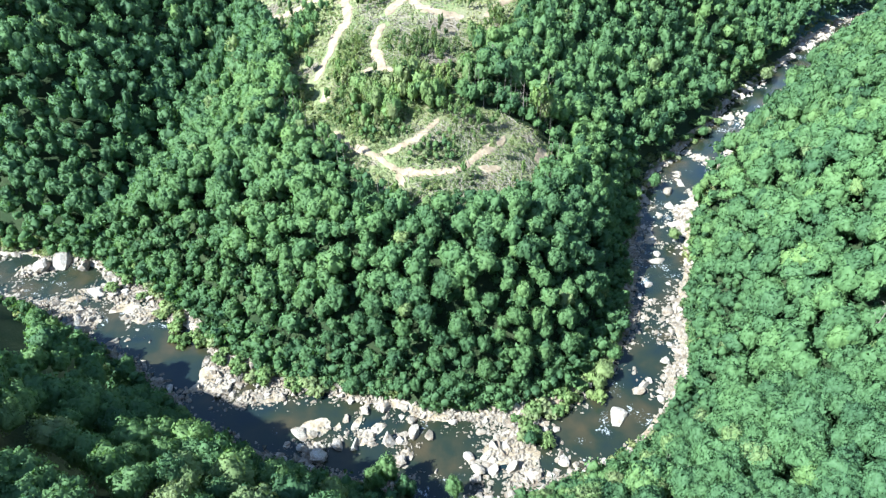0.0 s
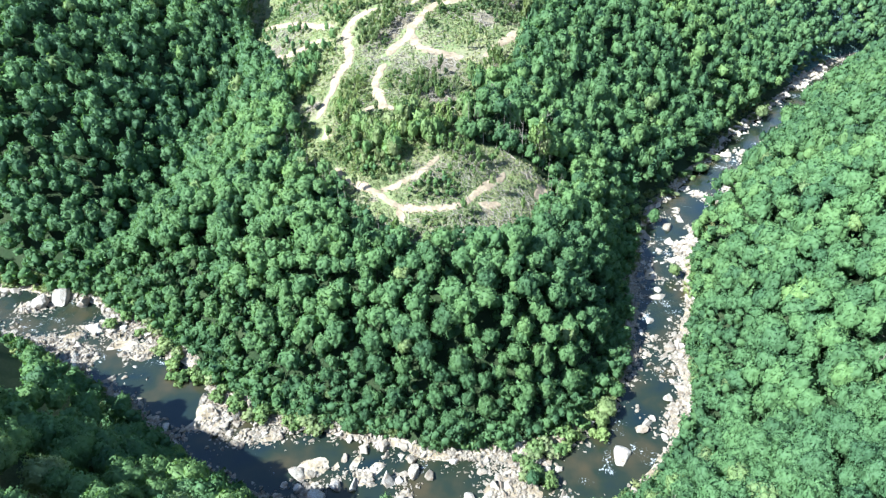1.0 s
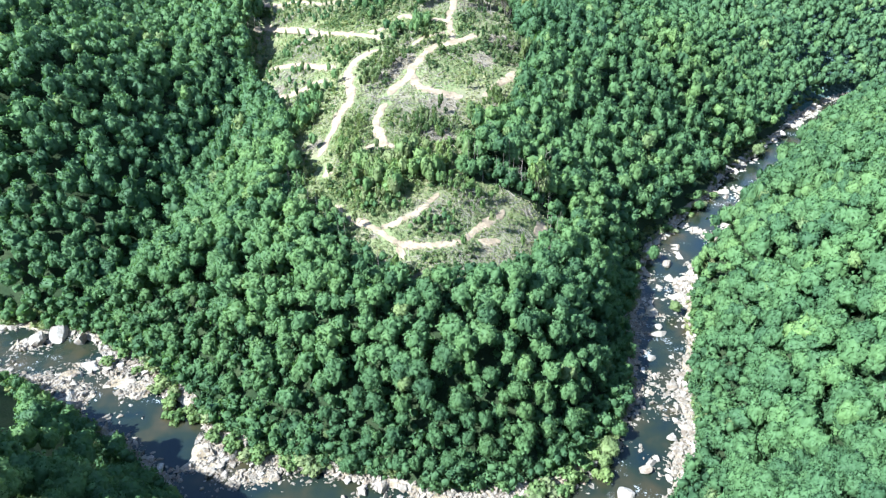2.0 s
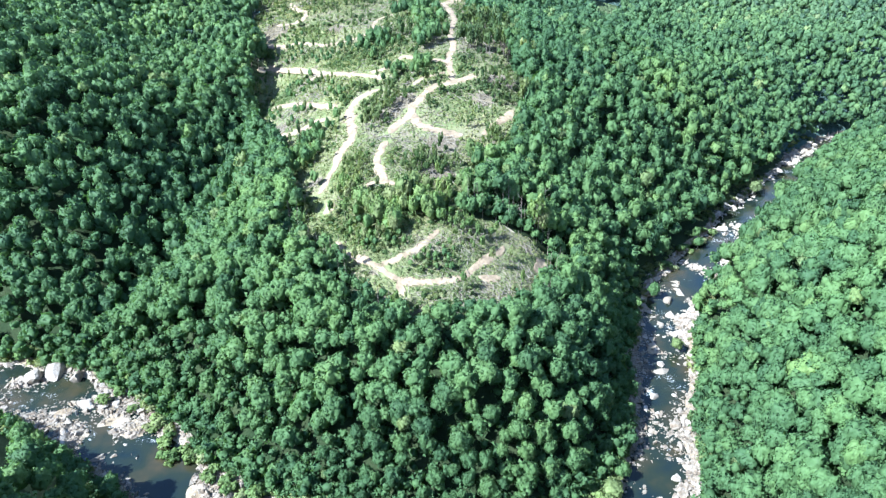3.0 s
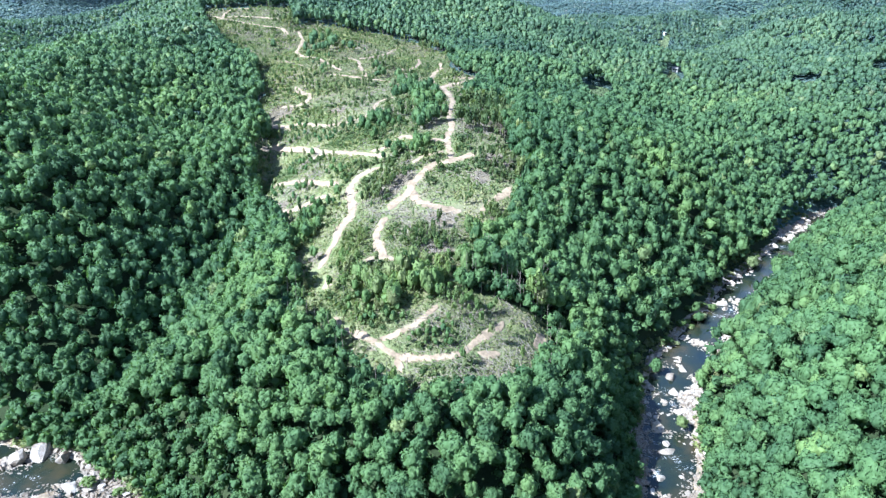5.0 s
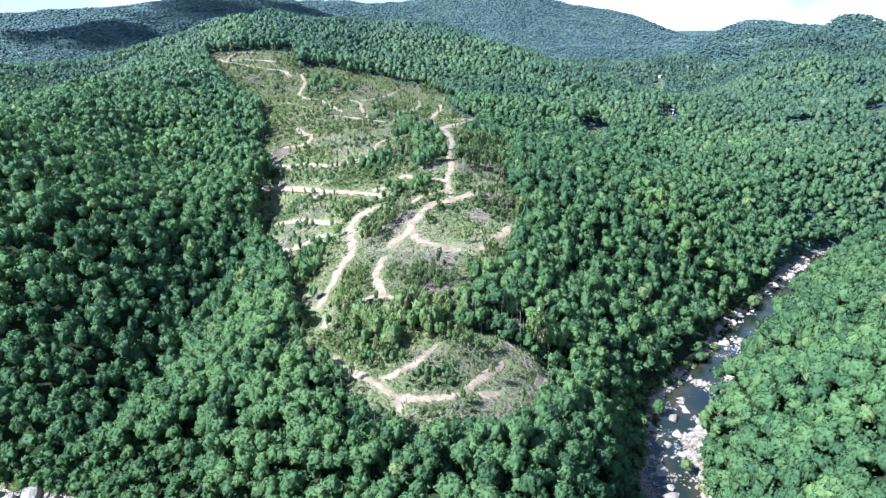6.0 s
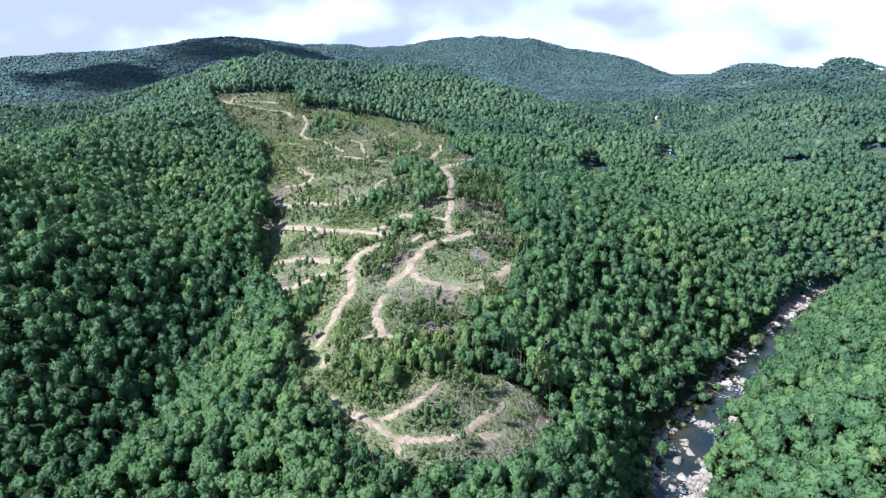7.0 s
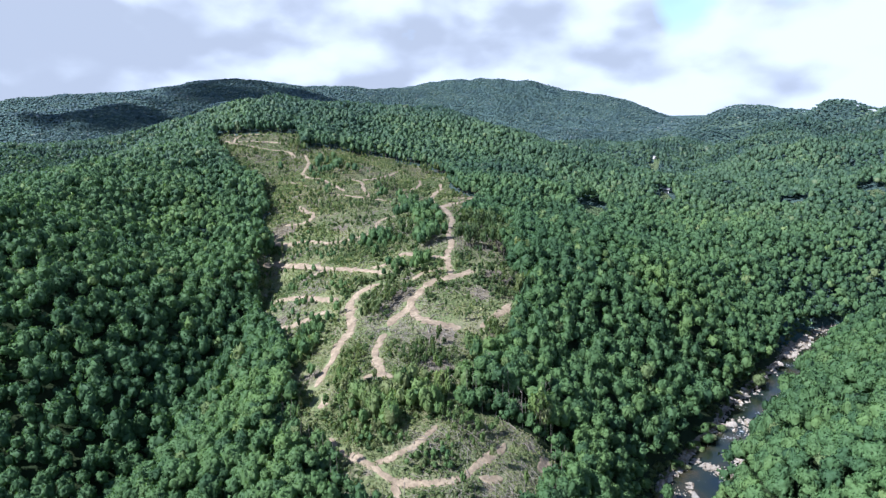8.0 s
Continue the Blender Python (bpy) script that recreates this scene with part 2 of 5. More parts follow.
def water_material():
    """Shallow peat-brown river water: glossy ripples, white water where it breaks."""
    m, n, l, b = material("river_water")
    pos = position(n)
    ripple, chop = noise_node(n, l, 1.5, 6, 0.65, pos), noise_node(n, l, 0.16, 5, 0.62, pos)
    base = ramp_node(n, l, noise_node(n, l, 0.07, 4, 0.5, pos).outputs[0], [(0.3, (0.006, 0.012, 0.014)), (0.5, (0.013, 0.018, 0.011)), (0.68, (0.034, 0.028, 0.014))]).outputs[0]
    reach = ramp_node(n, l, noise_node(n, l, 0.045, 3, 0.5, pos).outputs[0], [(0.46, (0.62, 0.62, 0.62)), (0.6, (1.1, 1.1, 1.1))])
    foam, rapid = n.new("ShaderNodeMath"), n.new("ShaderNodeMath")
    foam.operation = rapid.operation = "MULTIPLY"
    l.new(ripple.outputs[0], rapid.inputs[0])
    l.new(chop.outputs[0], rapid.inputs[1])
    l.new(rapid.outputs[0], foam.inputs[0])
    l.new(reach.outputs[0], foam.inputs[1])
    white = ramp_node(n, l, foam.outputs[0], [(0.33, (0, 0, 0)), (0.45, (0.6, 0.6, 0.6))]).outputs[0]
    l.new(mix_node(n, l, white, base, (0.78, 0.8, 0.8)), b.inputs["Base Color"])
    l.new(ramp_node(n, l, foam.outputs[0], [(0.33, (0.06, 0.06, 0.06)), (0.42, (0.7, 0.7, 0.7))]).outputs[0], b.inputs["Roughness"])
    b.inputs["IOR"].default_value = 1.33
    bn = n.new("ShaderNodeBump")
    bn.inputs["Strength"].default_value, bn.inputs["Distance"].default_value = 0.5, 0.12
    l.new(ripple.outputs[0], bn.inputs["Height"])
    l.new(bn.outputs[0], b.inputs["Normal"])
    return m


water_mat = water_material()

# ---------------------------------------------------------------- lie of the land
def lattice(ix, iy, seed):
    h = (ix * 374761393 + iy * 668265263 + seed * 1442695041) & 0x7FFFFFFF
    h = ((h ^ (h >> 13)) * 1274126177) & 0x7FFFFFFF
    return ((h ^ (h >> 16)) & 0xFFFF) / 65535.0


def value_noise(x, y, seed=0):
    x, y = np.asarray(x, float), np.asarray(y, float)
    ix, iy = np.floor(x).astype(np.int64), np.floor(y).astype(np.int64)
    fx, fy = x - ix, y - iy
    fx, fy = fx * fx * fx * (fx * (6 * fx - 15) + 10), fy * fy * fy * (fy * (6 * fy - 15) + 10)
    a, b = lattice(ix, iy, seed), lattice(ix + 1, iy, seed)
    c, d = lattice(ix, iy + 1, seed), lattice(ix + 1, iy + 1, seed)
    return (a + (b - a) * fx) * (1 - fy) + (c + (d - c) * fx) * fy


def fbm(x, y, wave, octaves=4, seed=0):
    """Signed noise, about -1 to 1."""
    total, amp, size = 0.0, 1.0, 0.0
    for k in range(octaves):
        total = total + amp * (2 * value_noise(x / wave + 17.3 * k, y / wave - 9.1 * k, seed + k) - 1)
        size += amp
        amp, wave = amp * 0.5, wave * 0.5
    return total / size * 1.6


def to_line(x, y, nodes):
    """Distance to a polyline and its nodes' other columns, interpolated, at the foot."""
    nodes = np.asarray(nodes, float)
    best = np.full(np.shape(x), 1e18)
    extra = np.zeros(np.shape(x) + (nodes.shape[1] - 2,))
    for a, b in zip(nodes[:-1], nodes[1:]):
        dx, dy = b[0] - a[0], b[1] - a[1]
        s = np.clip(((x - a[0]) * dx + (y - a[1]) * dy) / (dx * dx + dy * dy), 0, 1)
        d = (x - a[0] - s * dx) ** 2 + (y - a[1] - s * dy) ** 2
        near = d < best
        best = np.where(near, d, best)
        if extra.shape[-1]:
            extra = np.where(near[..., None], a[2:] + s[..., None] * (b[2:] - a[2:]), extra)
    return np.sqrt(best), extra


def ridge_rise(x, y, nodes, fall, crest):
    """Height of a ridge's flanks, the highest that any stretch of its crest gives."""
    best = np.full(np.shape(x), -1e9)
    for a, b in zip(nodes[:-1], nodes[1:]):
        dx, dy = b[0] - a[0], b[1] - a[1]
        s = np.clip(((x - a[0]) * dx + (y - a[1]) * dy) / (dx * dx + dy * dy), 0, 1)
        d2 = (x - a[0] - s * dx) ** 2 + (y - a[1] - s * dy) ** 2
        best = np.maximum(best, a[2] + s * (b[2] - a[2]) - fall * (np.sqrt(d2 + crest * crest) - crest))
    return best


def rounded(nodes, steps=6):
    """A smooth line through the nodes."""
    p = np.asarray(nodes, float)
    p = np.vstack([2 * p[0] - p[1], p, 2 * p[-1] - p[-2]])
    out = []
    for i in range(1, len(p) - 2):
        for s in np.arange(steps) / steps:
            out.append(0.5 * (2 * p[i] + (p[i + 1] - p[i - 1]) * s + (2 * p[i - 1] - 5 * p[i] + 4 * p[i + 1] - p[i + 2]) * s * s
                              + (3 * p[i] - p[i - 1] - 3 * p[i + 1] + p[i + 2]) * s ** 3))
    out.append(p[-2])
    return np.array(out)


# river: x, y, half width of the bed
RIVER = rounded([(620, 480, 10), (430, 452, 10), (300, 432, 9), (236, 382, 8), (178, 318, 9), (128, 262, 9), (95, 216, 8), (80.5, 176, 8.5), (72, 148, 8),
                 (62, 124, 8), (42, 103, 9.5), (10, 93, 12.5), (-28, 99, 12), (-62, 114, 10), (-96, 137, 10.5), (-138, 163, 11), (-178, 171, 11), (-260, 166, 12),
                 (-380, 130, 13), (-560, 170, 14)], 5)
# ridges: crest nodes x, y, z, then how steeply the flanks fall and how round the crest is
RIDGES_NEAR = [
    ("spur", [(6, 118, 10), (-2, 187, 42), (-13, 251, 53), (-2, 298, 61), (9, 345, 74), (0, 387, 76), (-12, 442, 77), (-46, 519, 86), (-97, 618, 101),
              (-172, 716, 120), (-241, 814, 138), (-248, 967, 172)], 0.41, 30),
    ("landing", [(-12, 442, 77), (9, 525, 81), (34, 578, 85), (40, 662, 94)], 0.34, 30),
    ("spur_east", [(0, 369, 75), (65, 392, 68), (146, 380, 46)], 0.40, 30),
    ("hill_east", [(-248, 967, 172), (-70, 936, 158), (37, 885, 137), (155, 791, 112), (209, 691, 78)], 0.36, 60),
    ("shoulder_west", [(-241, 814, 135), (-281, 528, 107), (-312, 431, 89), (-328, 328, 68)], 0.42, 40),
    ("slope_west", [(-281, 528, 108), (-262, 400, 100), (-242, 320, 96), (-240, 262, 88), (-250, 215, 76), (-280, 181, 66)], 0.54, 10),
    ("near_side", [(20, -25, 50), (85, 18, 56), (135, 85, 58), (200, 190, 55), (320, 265, 50), (520, 300, 60)], 0.62, 22),
    ("near_side_west", [(-520, 20, 150), (-300, 36, 142), (-140, 44, 122), (-62, 6, 92), (20, -30, 52)], 0.76, 12),
    ("behind", [(-900, -500, 150), (0, -420, 120), (900, -300, 170)], 0.35, 60),
]
RIDGES_VALLEY = [
    ("foothill_west", [(-647, 762, 99), (-608, 856, 107), (-571, 998, 120), (-499, 1146, 129), (-456, 1324, 143)], 0.38, 50),
    ("valley_east", [(760, 700, 160), (540, 757, 129), (458, 751, 110), (374, 730, 89), (302, 698, 62)], 0.34, 50),
    ("valley_middle", [(-25, 1300, 151), (71, 1348, 128), (175, 1389, 103), (285, 1371, 83), (363, 1248, 70)], 0.34, 60),
    ("hill_right", [(796, 2158, 128), (846, 1922, 138), (850, 1755, 160), (874, 1573, 176), (868, 1403, 174), (857, 1292, 170), (837, 1184, 162), (893, 1079, 163), (1271, 494, 185)], 0.30, 70),
]
MOUNTAINS = [
    ("mountain_west", [(-2102, 2544, 203), (-1892, 2704, 238), (-1716, 2819, 274), (-1474, 2840, 291), (-1179, 2867, 325), (-996, 2936, 355), (-880, 3025, 346), (-751, 3213, 318), (-561, 3455, 314)], 0.27, 120),
    ("mountain_middle", [(-680, 3433, 318), (-426, 3625, 338), (-142, 3797, 385), (28, 3900, 440), (202, 3895, 424), (403, 3829, 410), (654, 3693, 353), (850, 3550, 318), (930, 3426, 240),
                         (1003, 3301, 208)], 0.45, 120),
    ("mountain_foot", [(1003, 3301, 190), (1115, 3106, 160), (1126, 2781, 130)], 0.3, 120),
    ("far_peak", [(1502, 4029, 188), (1617, 3985, 209), (1733, 3935, 195)], 0.3, 60),
]
RIDGES = RIDGES_NEAR + RIDGES_VALLEY + MOUNTAINS


# the side hollow west of the spur: bed nodes x, y, z
HOLLOW = [(-170, 520, 78), (-130, 450, 62), (-110, 385, 46), (-111, 330, 33), (-112, 270, 16), (-113, 225, 6), (-128, 190, 0)]


def land(x, y):
    reach = np.hypot(x, y)
    z = 3 + 0.033 * np.clip(reach - 230, 0, 2400) + 6 * fbm(x, y, 260, 3, 5)
    for name, nodes, fall, crest in RIDGES:
        k = crest / 2
        rise = ridge_rise(x, y, rounded(nodes, 3), fall, crest)
        h = np.clip((rise - z) / k, -12, 12)
        z = np.maximum(z, rise) + k * np.log1p(np.exp(-np.abs(h))) * 0.7
    d, bed = to_line(x, y, rounded(HOLLOW, 3))
    sides = bed[..., 0] + 0.76 * d + 0.4 * np.maximum(d - 130, 0)
    z = np.minimum(z, sides) - 4 * np.log1p(np.exp(-np.clip(np.abs(z - sides) / 4, 0, 12)))
    rough = np.clip(reach / 900, 0.25, 1.3)
    z = z + rough * (np.clip(reach / 150, 5, 9) * fbm(x, y, 130, 4, 11) + np.clip(reach / 90, 9, 14) * fbm(x, y, 420, 3, 23))
    folds = np.clip((reach - 480) / 350, 0, 1) * np.clip((np.abs(x + 80) - 200) / 160, 0, 1) * np.clip((3200 - reach) / 900, 0, 1)
    z = z + folds * (34 * np.abs(fbm(x, y, 300, 3, 29)) + 21 * fbm(x, y, 190, 2, 33) - 13)      # side ridges and hollows of the valley
    d, half = to_line(x, y, RIVER)
    half = half[..., 0]
    away = d - half + 2.2 * fbm(x, y, 26, 3, 31)
    bank = np.where(away > 0, 0.35 * np.minimum(away, 6) + 1.0 * np.maximum(away - 6, 0), 0)
    t = np.clip((bank - z) / 10, -12, 12)
    z = np.minimum(z, bank) - 5 * np.log1p(np.exp(-np.abs(t))) * np.clip(away / 40, 0, 1)
    z = np.maximum(z, 0.3 + 0.05 * np.maximum(away, 0))
    bed = -0.62 + 0.95 * fbm(x, y, 17, 4, 41) + 0.25 * fbm(x, y, 4.5, 2, 47)
    return np.where(away > 1.5, z, np.where(away < -1.5, bed, bed + (z - bed) * (away + 1.5) / 3))


def graded(n, reach, bend, middle):
    u = np.linspace(-1, 1, n)
    return middle + reach * np.sinh(bend * u) / np.sinh(bend)


GX, GY = graded(381, 5200, 5.4, 0), graded(381, 5200, 5.4, 150)
GZ = land(*np.meshgrid(GX, GY))                       # rows follow y


def ground_at(x, y):
    x, y = np.asarray(x, float), np.asarray(y, float)
    i, j = np.clip(np.searchsorted(GX, x) - 1, 0, len(GX) - 2), np.clip(np.searchsorted(GY, y) - 1, 0, len(GY) - 2)
    u, v = np.clip((x - GX[i]) / (GX[i + 1] - GX[i]), 0, 1), np.clip((y - GY[j]) / (GY[j + 1] - GY[j]), 0, 1)
    return (GZ[j, i] * (1 - u) + GZ[j, i + 1] * u) * (1 - v) + (GZ[j + 1, i] * (1 - u) + GZ[j + 1, i + 1] * u) * v


def inside(x, y, ring):
    """Which points lie within a closed ring in plan."""
    ring = np.asarray(ring, float)
    hit = np.zeros(np.shape(x), bool)
    for (x0, y0), (x1, y1) in zip(ring, np.roll(ring, -1, 0)):
        if y0 != y1:
            hit ^= ((y0 > y) != (y1 > y)) & (x < x0 + (y - y0) * (x1 - x0) / (y1 - y0))
    return hit

# ---------------------------------------------------------------- ground, roads, water
CUT = [(-268, 736), (-243, 674), (-217, 627), (-199, 597), (-174, 579), (-157, 547), (-143, 509), (-141, 487), (-134, 458), (-123, 438), (-123, 400), (-113, 377), (-102, 324), (-76, 271), (-62, 229), (-52, 200), (-42, 189), (-38, 186), (-32, 173), (-24, 166), (-16, 160), (-7, 157), (8, 157), (20, 165), (31, 180)]
CUT += [(43, 200), (40, 206), (26, 206), (10, 206), (5, 207), (9, 211), (12, 222), (19, 239), (33, 256), (41, 285), (39, 328), (34, 350), (45, 393), (26, 405), (17, 443), (35, 539), (10, 592), (5, 660), (-20, 702), (-53, 712), (-94, 727), (-138, 702), (-156, 696), (-169, 768), (-204, 750), (-259, 750)]      # the logged ground: its western border down to the nose, then the eastern one back up
BARE = [(-121, 470, 11.8), (-76, 450, 7.7), (30, 316, 7.2), (0, 259, 6.6), (-25, 285, 4.4), (31, 199, 4.7), (15, 174, 3.8), (-23, 177, 3.1), (-54, 240, 3.4), (-77, 361, 8.4), (-88, 313, 5.7), (-17, 295, 6.2), (-1, 234, 5.1), (19, 296, 5.1)]            # stripped, slash-covered spots: x, y, radius
MEADOWS = [(138, 560, 15, 38), (347, 603, 14, 22), (414, 592, 14, 20), (326, 710, 16, 52), (223, 612, 9, 34), (378, 1095, 9, 30), (263, 1205, 12, 40)]          # x, y, radius across and along the camera's line of sight, lengthened so houses show
# logging roads, from the ridge top down to the nose over the bend: nodes, width
ROADS_TOP = [
    ([(-249, 717), (-237, 707), (-218, 697), (-200, 690), (-186, 684), (-175, 682), (-164, 676), (-157, 660)], 3.0),
    ([(-236, 701), (-239, 727), (-235, 740), (-223, 742), (-209, 741)], 2.6),
    ([(-238, 715), (-208, 713), (-180, 706)], 2.2),
    ([(-148, 672), (-139, 646), (-138, 623), (-137, 609), (-127, 597), (-111, 584), (-92, 552), (-86, 543)], 3.0),
    ([(-145, 592), (-134, 579), (-124, 570)], 2.2),
    ([(-86, 591), (-77, 583), (-71, 554), (-64, 530), (-62, 520)], 3.3),
    ([(-76, 591), (-64, 610), (-54, 637), (-47, 665)], 2.6),
    ([(-94, 535), (-78, 526), (-62, 517), (-48, 512), (-38, 505)], 2.2),
    ([(-23, 642), (-22, 619), (-26, 595), (-30, 581), (-40, 574)], 3.3),
]
ROADS_LANDING = [
    ([(-1, 622), (-2, 602), (-7, 582), (-9, 561), (-5, 521), (2, 499), (6, 477), (8, 443), (5, 396), (4, 377)], 4.1),
    ([(1, 508), (9, 527), (17, 539), (24, 544), (30, 535)], 6.7),
    ([(14, 563), (25, 558), (34, 546)], 3.0),
    ([(4, 377), (6, 356), (4, 342), (3, 333), (4, 323), (5, 312)], 3.3),
    ([(-128, 455), (-112, 442), (-96, 435), (-79, 418), (-66, 414), (-56, 411), (-49, 416), (-46, 435), (-46, 452), (-35, 464)], 3.3),
    ([(-120, 517), (-112, 502), (-103, 492), (-106, 481), (-112, 477), (-123, 478)], 3.7),
]
ROADS_MIDDLE = [
    ([(-122, 412), (-119, 423), (-110, 414), (-89, 392), (-68, 359), (-52, 342), (-40, 332), (-30, 323)], 4.1),
    ([(-81, 363), (-76, 361), (-68, 355)], 3.7),
    ([(-40, 336), (-32, 335), (-26, 340), (-22, 346), (-13, 339), (1, 332)], 3.3),
    ([(-15, 309), (-12, 313), (-9, 316), (-2, 318), (1, 320)], 3.0),
    ([(-102, 360), (-88, 343), (-75, 326), (-63, 313), (-53, 305)], 3.7),
    ([(-88, 310), (-78, 301), (-69, 297), (-63, 297), (-56, 296)], 3.7),
]
ROADS_KNOLL = [
    ([(-32, 311), (-37, 310), (-41, 308), (-44, 304), (-46, 296), (-44, 285), (-42, 275), (-42, 266), (-45, 258), (-46, 247), (-48, 239), (-49, 232), (-50, 228)], 4.1),
    ([(-46, 213), (-44, 216), (-45, 221)], 3.7),
    ([(18, 319), (11, 313), (2, 308), (-5, 304), (-10, 296), (-14, 289), (-15, 282), (-18, 278), (-22, 273), (-24, 267)], 4.4),
    ([(-14, 284), (-12, 275), (-7, 270), (-2, 268), (5, 266), (9, 267)], 4.1),
    ([(18, 269), (22, 274), (26, 280), (31, 285), (34, 291)], 4.1),
    ([(-25, 260), (-27, 252), (-28, 245), (-26, 237), (-24, 231), (-22, 227)], 4.1),
    ([(-31, 227), (-27, 228), (-18, 226)], 3.7),
    ([(-24, 216), (-22, 211)], 3.0),
]
ROADS_NOSE = [
    ([(-34.1, 188.3), (-30.8, 186.1), (-26.6, 182.9), (-22.4, 179.7), (-18.3, 176.1), (-15.3, 173.6), (-11.5, 172.2), (-5.9, 171.9), (-0.4, 171.9), (4.3, 173.6), (8.1, 177.0), (11.2, 181.2), (14.3, 184.7), (17.5, 188.7), (20.8, 192.1), (22.1, 195.7)], 2.8),
    ([(-21.9, 180.6), (-17.7, 181.4), (-14.9, 182.6), (-11.1, 185.0), (-8.2, 186.7), (-4.4, 191.9), (-1.4, 196.2)], 2.2),
    ([(11.9, 176.8), (15.8, 177.4), (19.8, 179.1)], 3.0),
    ([(33.2, 190.5), (36.0, 195.6), (38.4, 201.4)], 3.0),
    ([(-15.3, 172.5), (-13.6, 169.6), (-12.0, 166.5)], 2.1),
    ([(-38.6, 195.5), (-35.3, 189.5)], 2.2),
]
ROADS = ROADS_TOP + ROADS_LANDING + ROADS_MIDDLE + ROADS_KNOLL + ROADS_NOSE


def mesh_object(name, verts, faces, mats, slots=None, smooth=True, tint=None, normals=None):
    """One mesh from arrays; faces: rows of equal length."""
    verts, faces = np.asarray(verts, np.float32), np.asarray(faces, np.int32)
    me = bpy.data.meshes.new(name)
    k = faces.shape[1]
    me.vertices.add(len(verts))
    me.vertices.foreach_set("co", verts.ravel())
    me.loops.add(faces.size)
    me.loops.foreach_set("vertex_index", faces.ravel())
    me.polygons.add(len(faces))
    me.polygons.foreach_set("loop_start", np.arange(0, faces.size, k, dtype=np.int32))
    me.polygons.foreach_set("loop_total", np.full(len(faces), k, np.int32))
    me.polygons.foreach_set("use_smooth", np.full(len(faces), smooth, bool))
    for m in mats:
        me.materials.append(m)
    if slots is not None:
        me.polygons.foreach_set("material_index", np.asarray(slots, np.int32))
    if tint is not None:
        a = me.attributes.new("tint", "FLOAT", "FACE")
        a.data.foreach_set("value", np.asarray(tint, np.float32))
    if normals is not None:
        a = me.attributes.new("custom_normal", "FLOAT_VECTOR", "POINT")
        a.data.foreach_set("vector", np.asarray(normals, np.float32).ravel())
    me.update(calc_edges=True)
    return me


def in_meadow(x, y):
    hit = np.zeros(np.shape(x), bool)
    for mx, my, rx, ry in MEADOWS:
        wob = 1 + 0.25 * fbm(x, y, 40, 2, 71)
        ux, uy = mx / math.hypot(mx, my), my / math.hypot(mx, my)
        along, across = (x - mx) * ux + (y - my) * uy, (x - mx) * uy - (y - my) * ux
        hit |= (across / rx) ** 2 + (along / ry) ** 2 < wob
    return hit


def inside_cut(x, y):
    """The cut-over ground, with an uneven border."""
    loose = np.clip(np.asarray(y) / 75, 1.5, 7)
    return inside(x + loose * fbm(x, y, 30, 3, 61), y + 1.3 * loose * fbm(x, y, 34, 3, 63), CUT)


def bareness(x, y):
    """1 where the skidders have stripped the ground, falling to 0 round about."""
    k = np.zeros(np.shape(x))
    for bx_, by_, r in BARE:
        r = r * (0.42 if by_ < 215 else 0.85)
        k = np.maximum(k, np.clip(1.6 - np.hypot(x - bx_, y - by_) / (r * 1.1), 0, 1))
    return np.clip(k * (1 + 0.5 * fbm(x, y, 9, 3, 65)), 0, 1)


def river_gap(x, y):
    """How far a place lies outside the river bed."""
    d, half = to_line(x, y, RIVER)
    return d - half[..., 0] + 2.2 * fbm(x, y, 26, 3, 31)


def build_ground():
    nx, ny = len(GX), len(GY)
    X, Y = np.meshgrid(GX, GY)
    v = np.stack([X, Y, GZ], -1).reshape(-1, 3)
    j, i = np.meshgrid(np.arange(ny - 1), np.arange(nx - 1), indexing="ij")
    a = (j * nx + i).ravel()
    faces = np.stack([a, a + 1, a + nx + 1, a + nx], -1)
    x, y = v[:, 0], v[:, 1]
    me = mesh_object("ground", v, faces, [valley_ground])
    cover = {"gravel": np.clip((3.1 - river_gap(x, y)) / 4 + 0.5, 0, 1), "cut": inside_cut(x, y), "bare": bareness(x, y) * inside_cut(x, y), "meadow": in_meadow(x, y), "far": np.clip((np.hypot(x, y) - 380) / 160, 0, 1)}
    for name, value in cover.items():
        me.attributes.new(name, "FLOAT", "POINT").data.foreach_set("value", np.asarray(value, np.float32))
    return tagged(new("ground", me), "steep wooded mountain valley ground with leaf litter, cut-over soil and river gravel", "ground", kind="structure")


ground = build_ground()


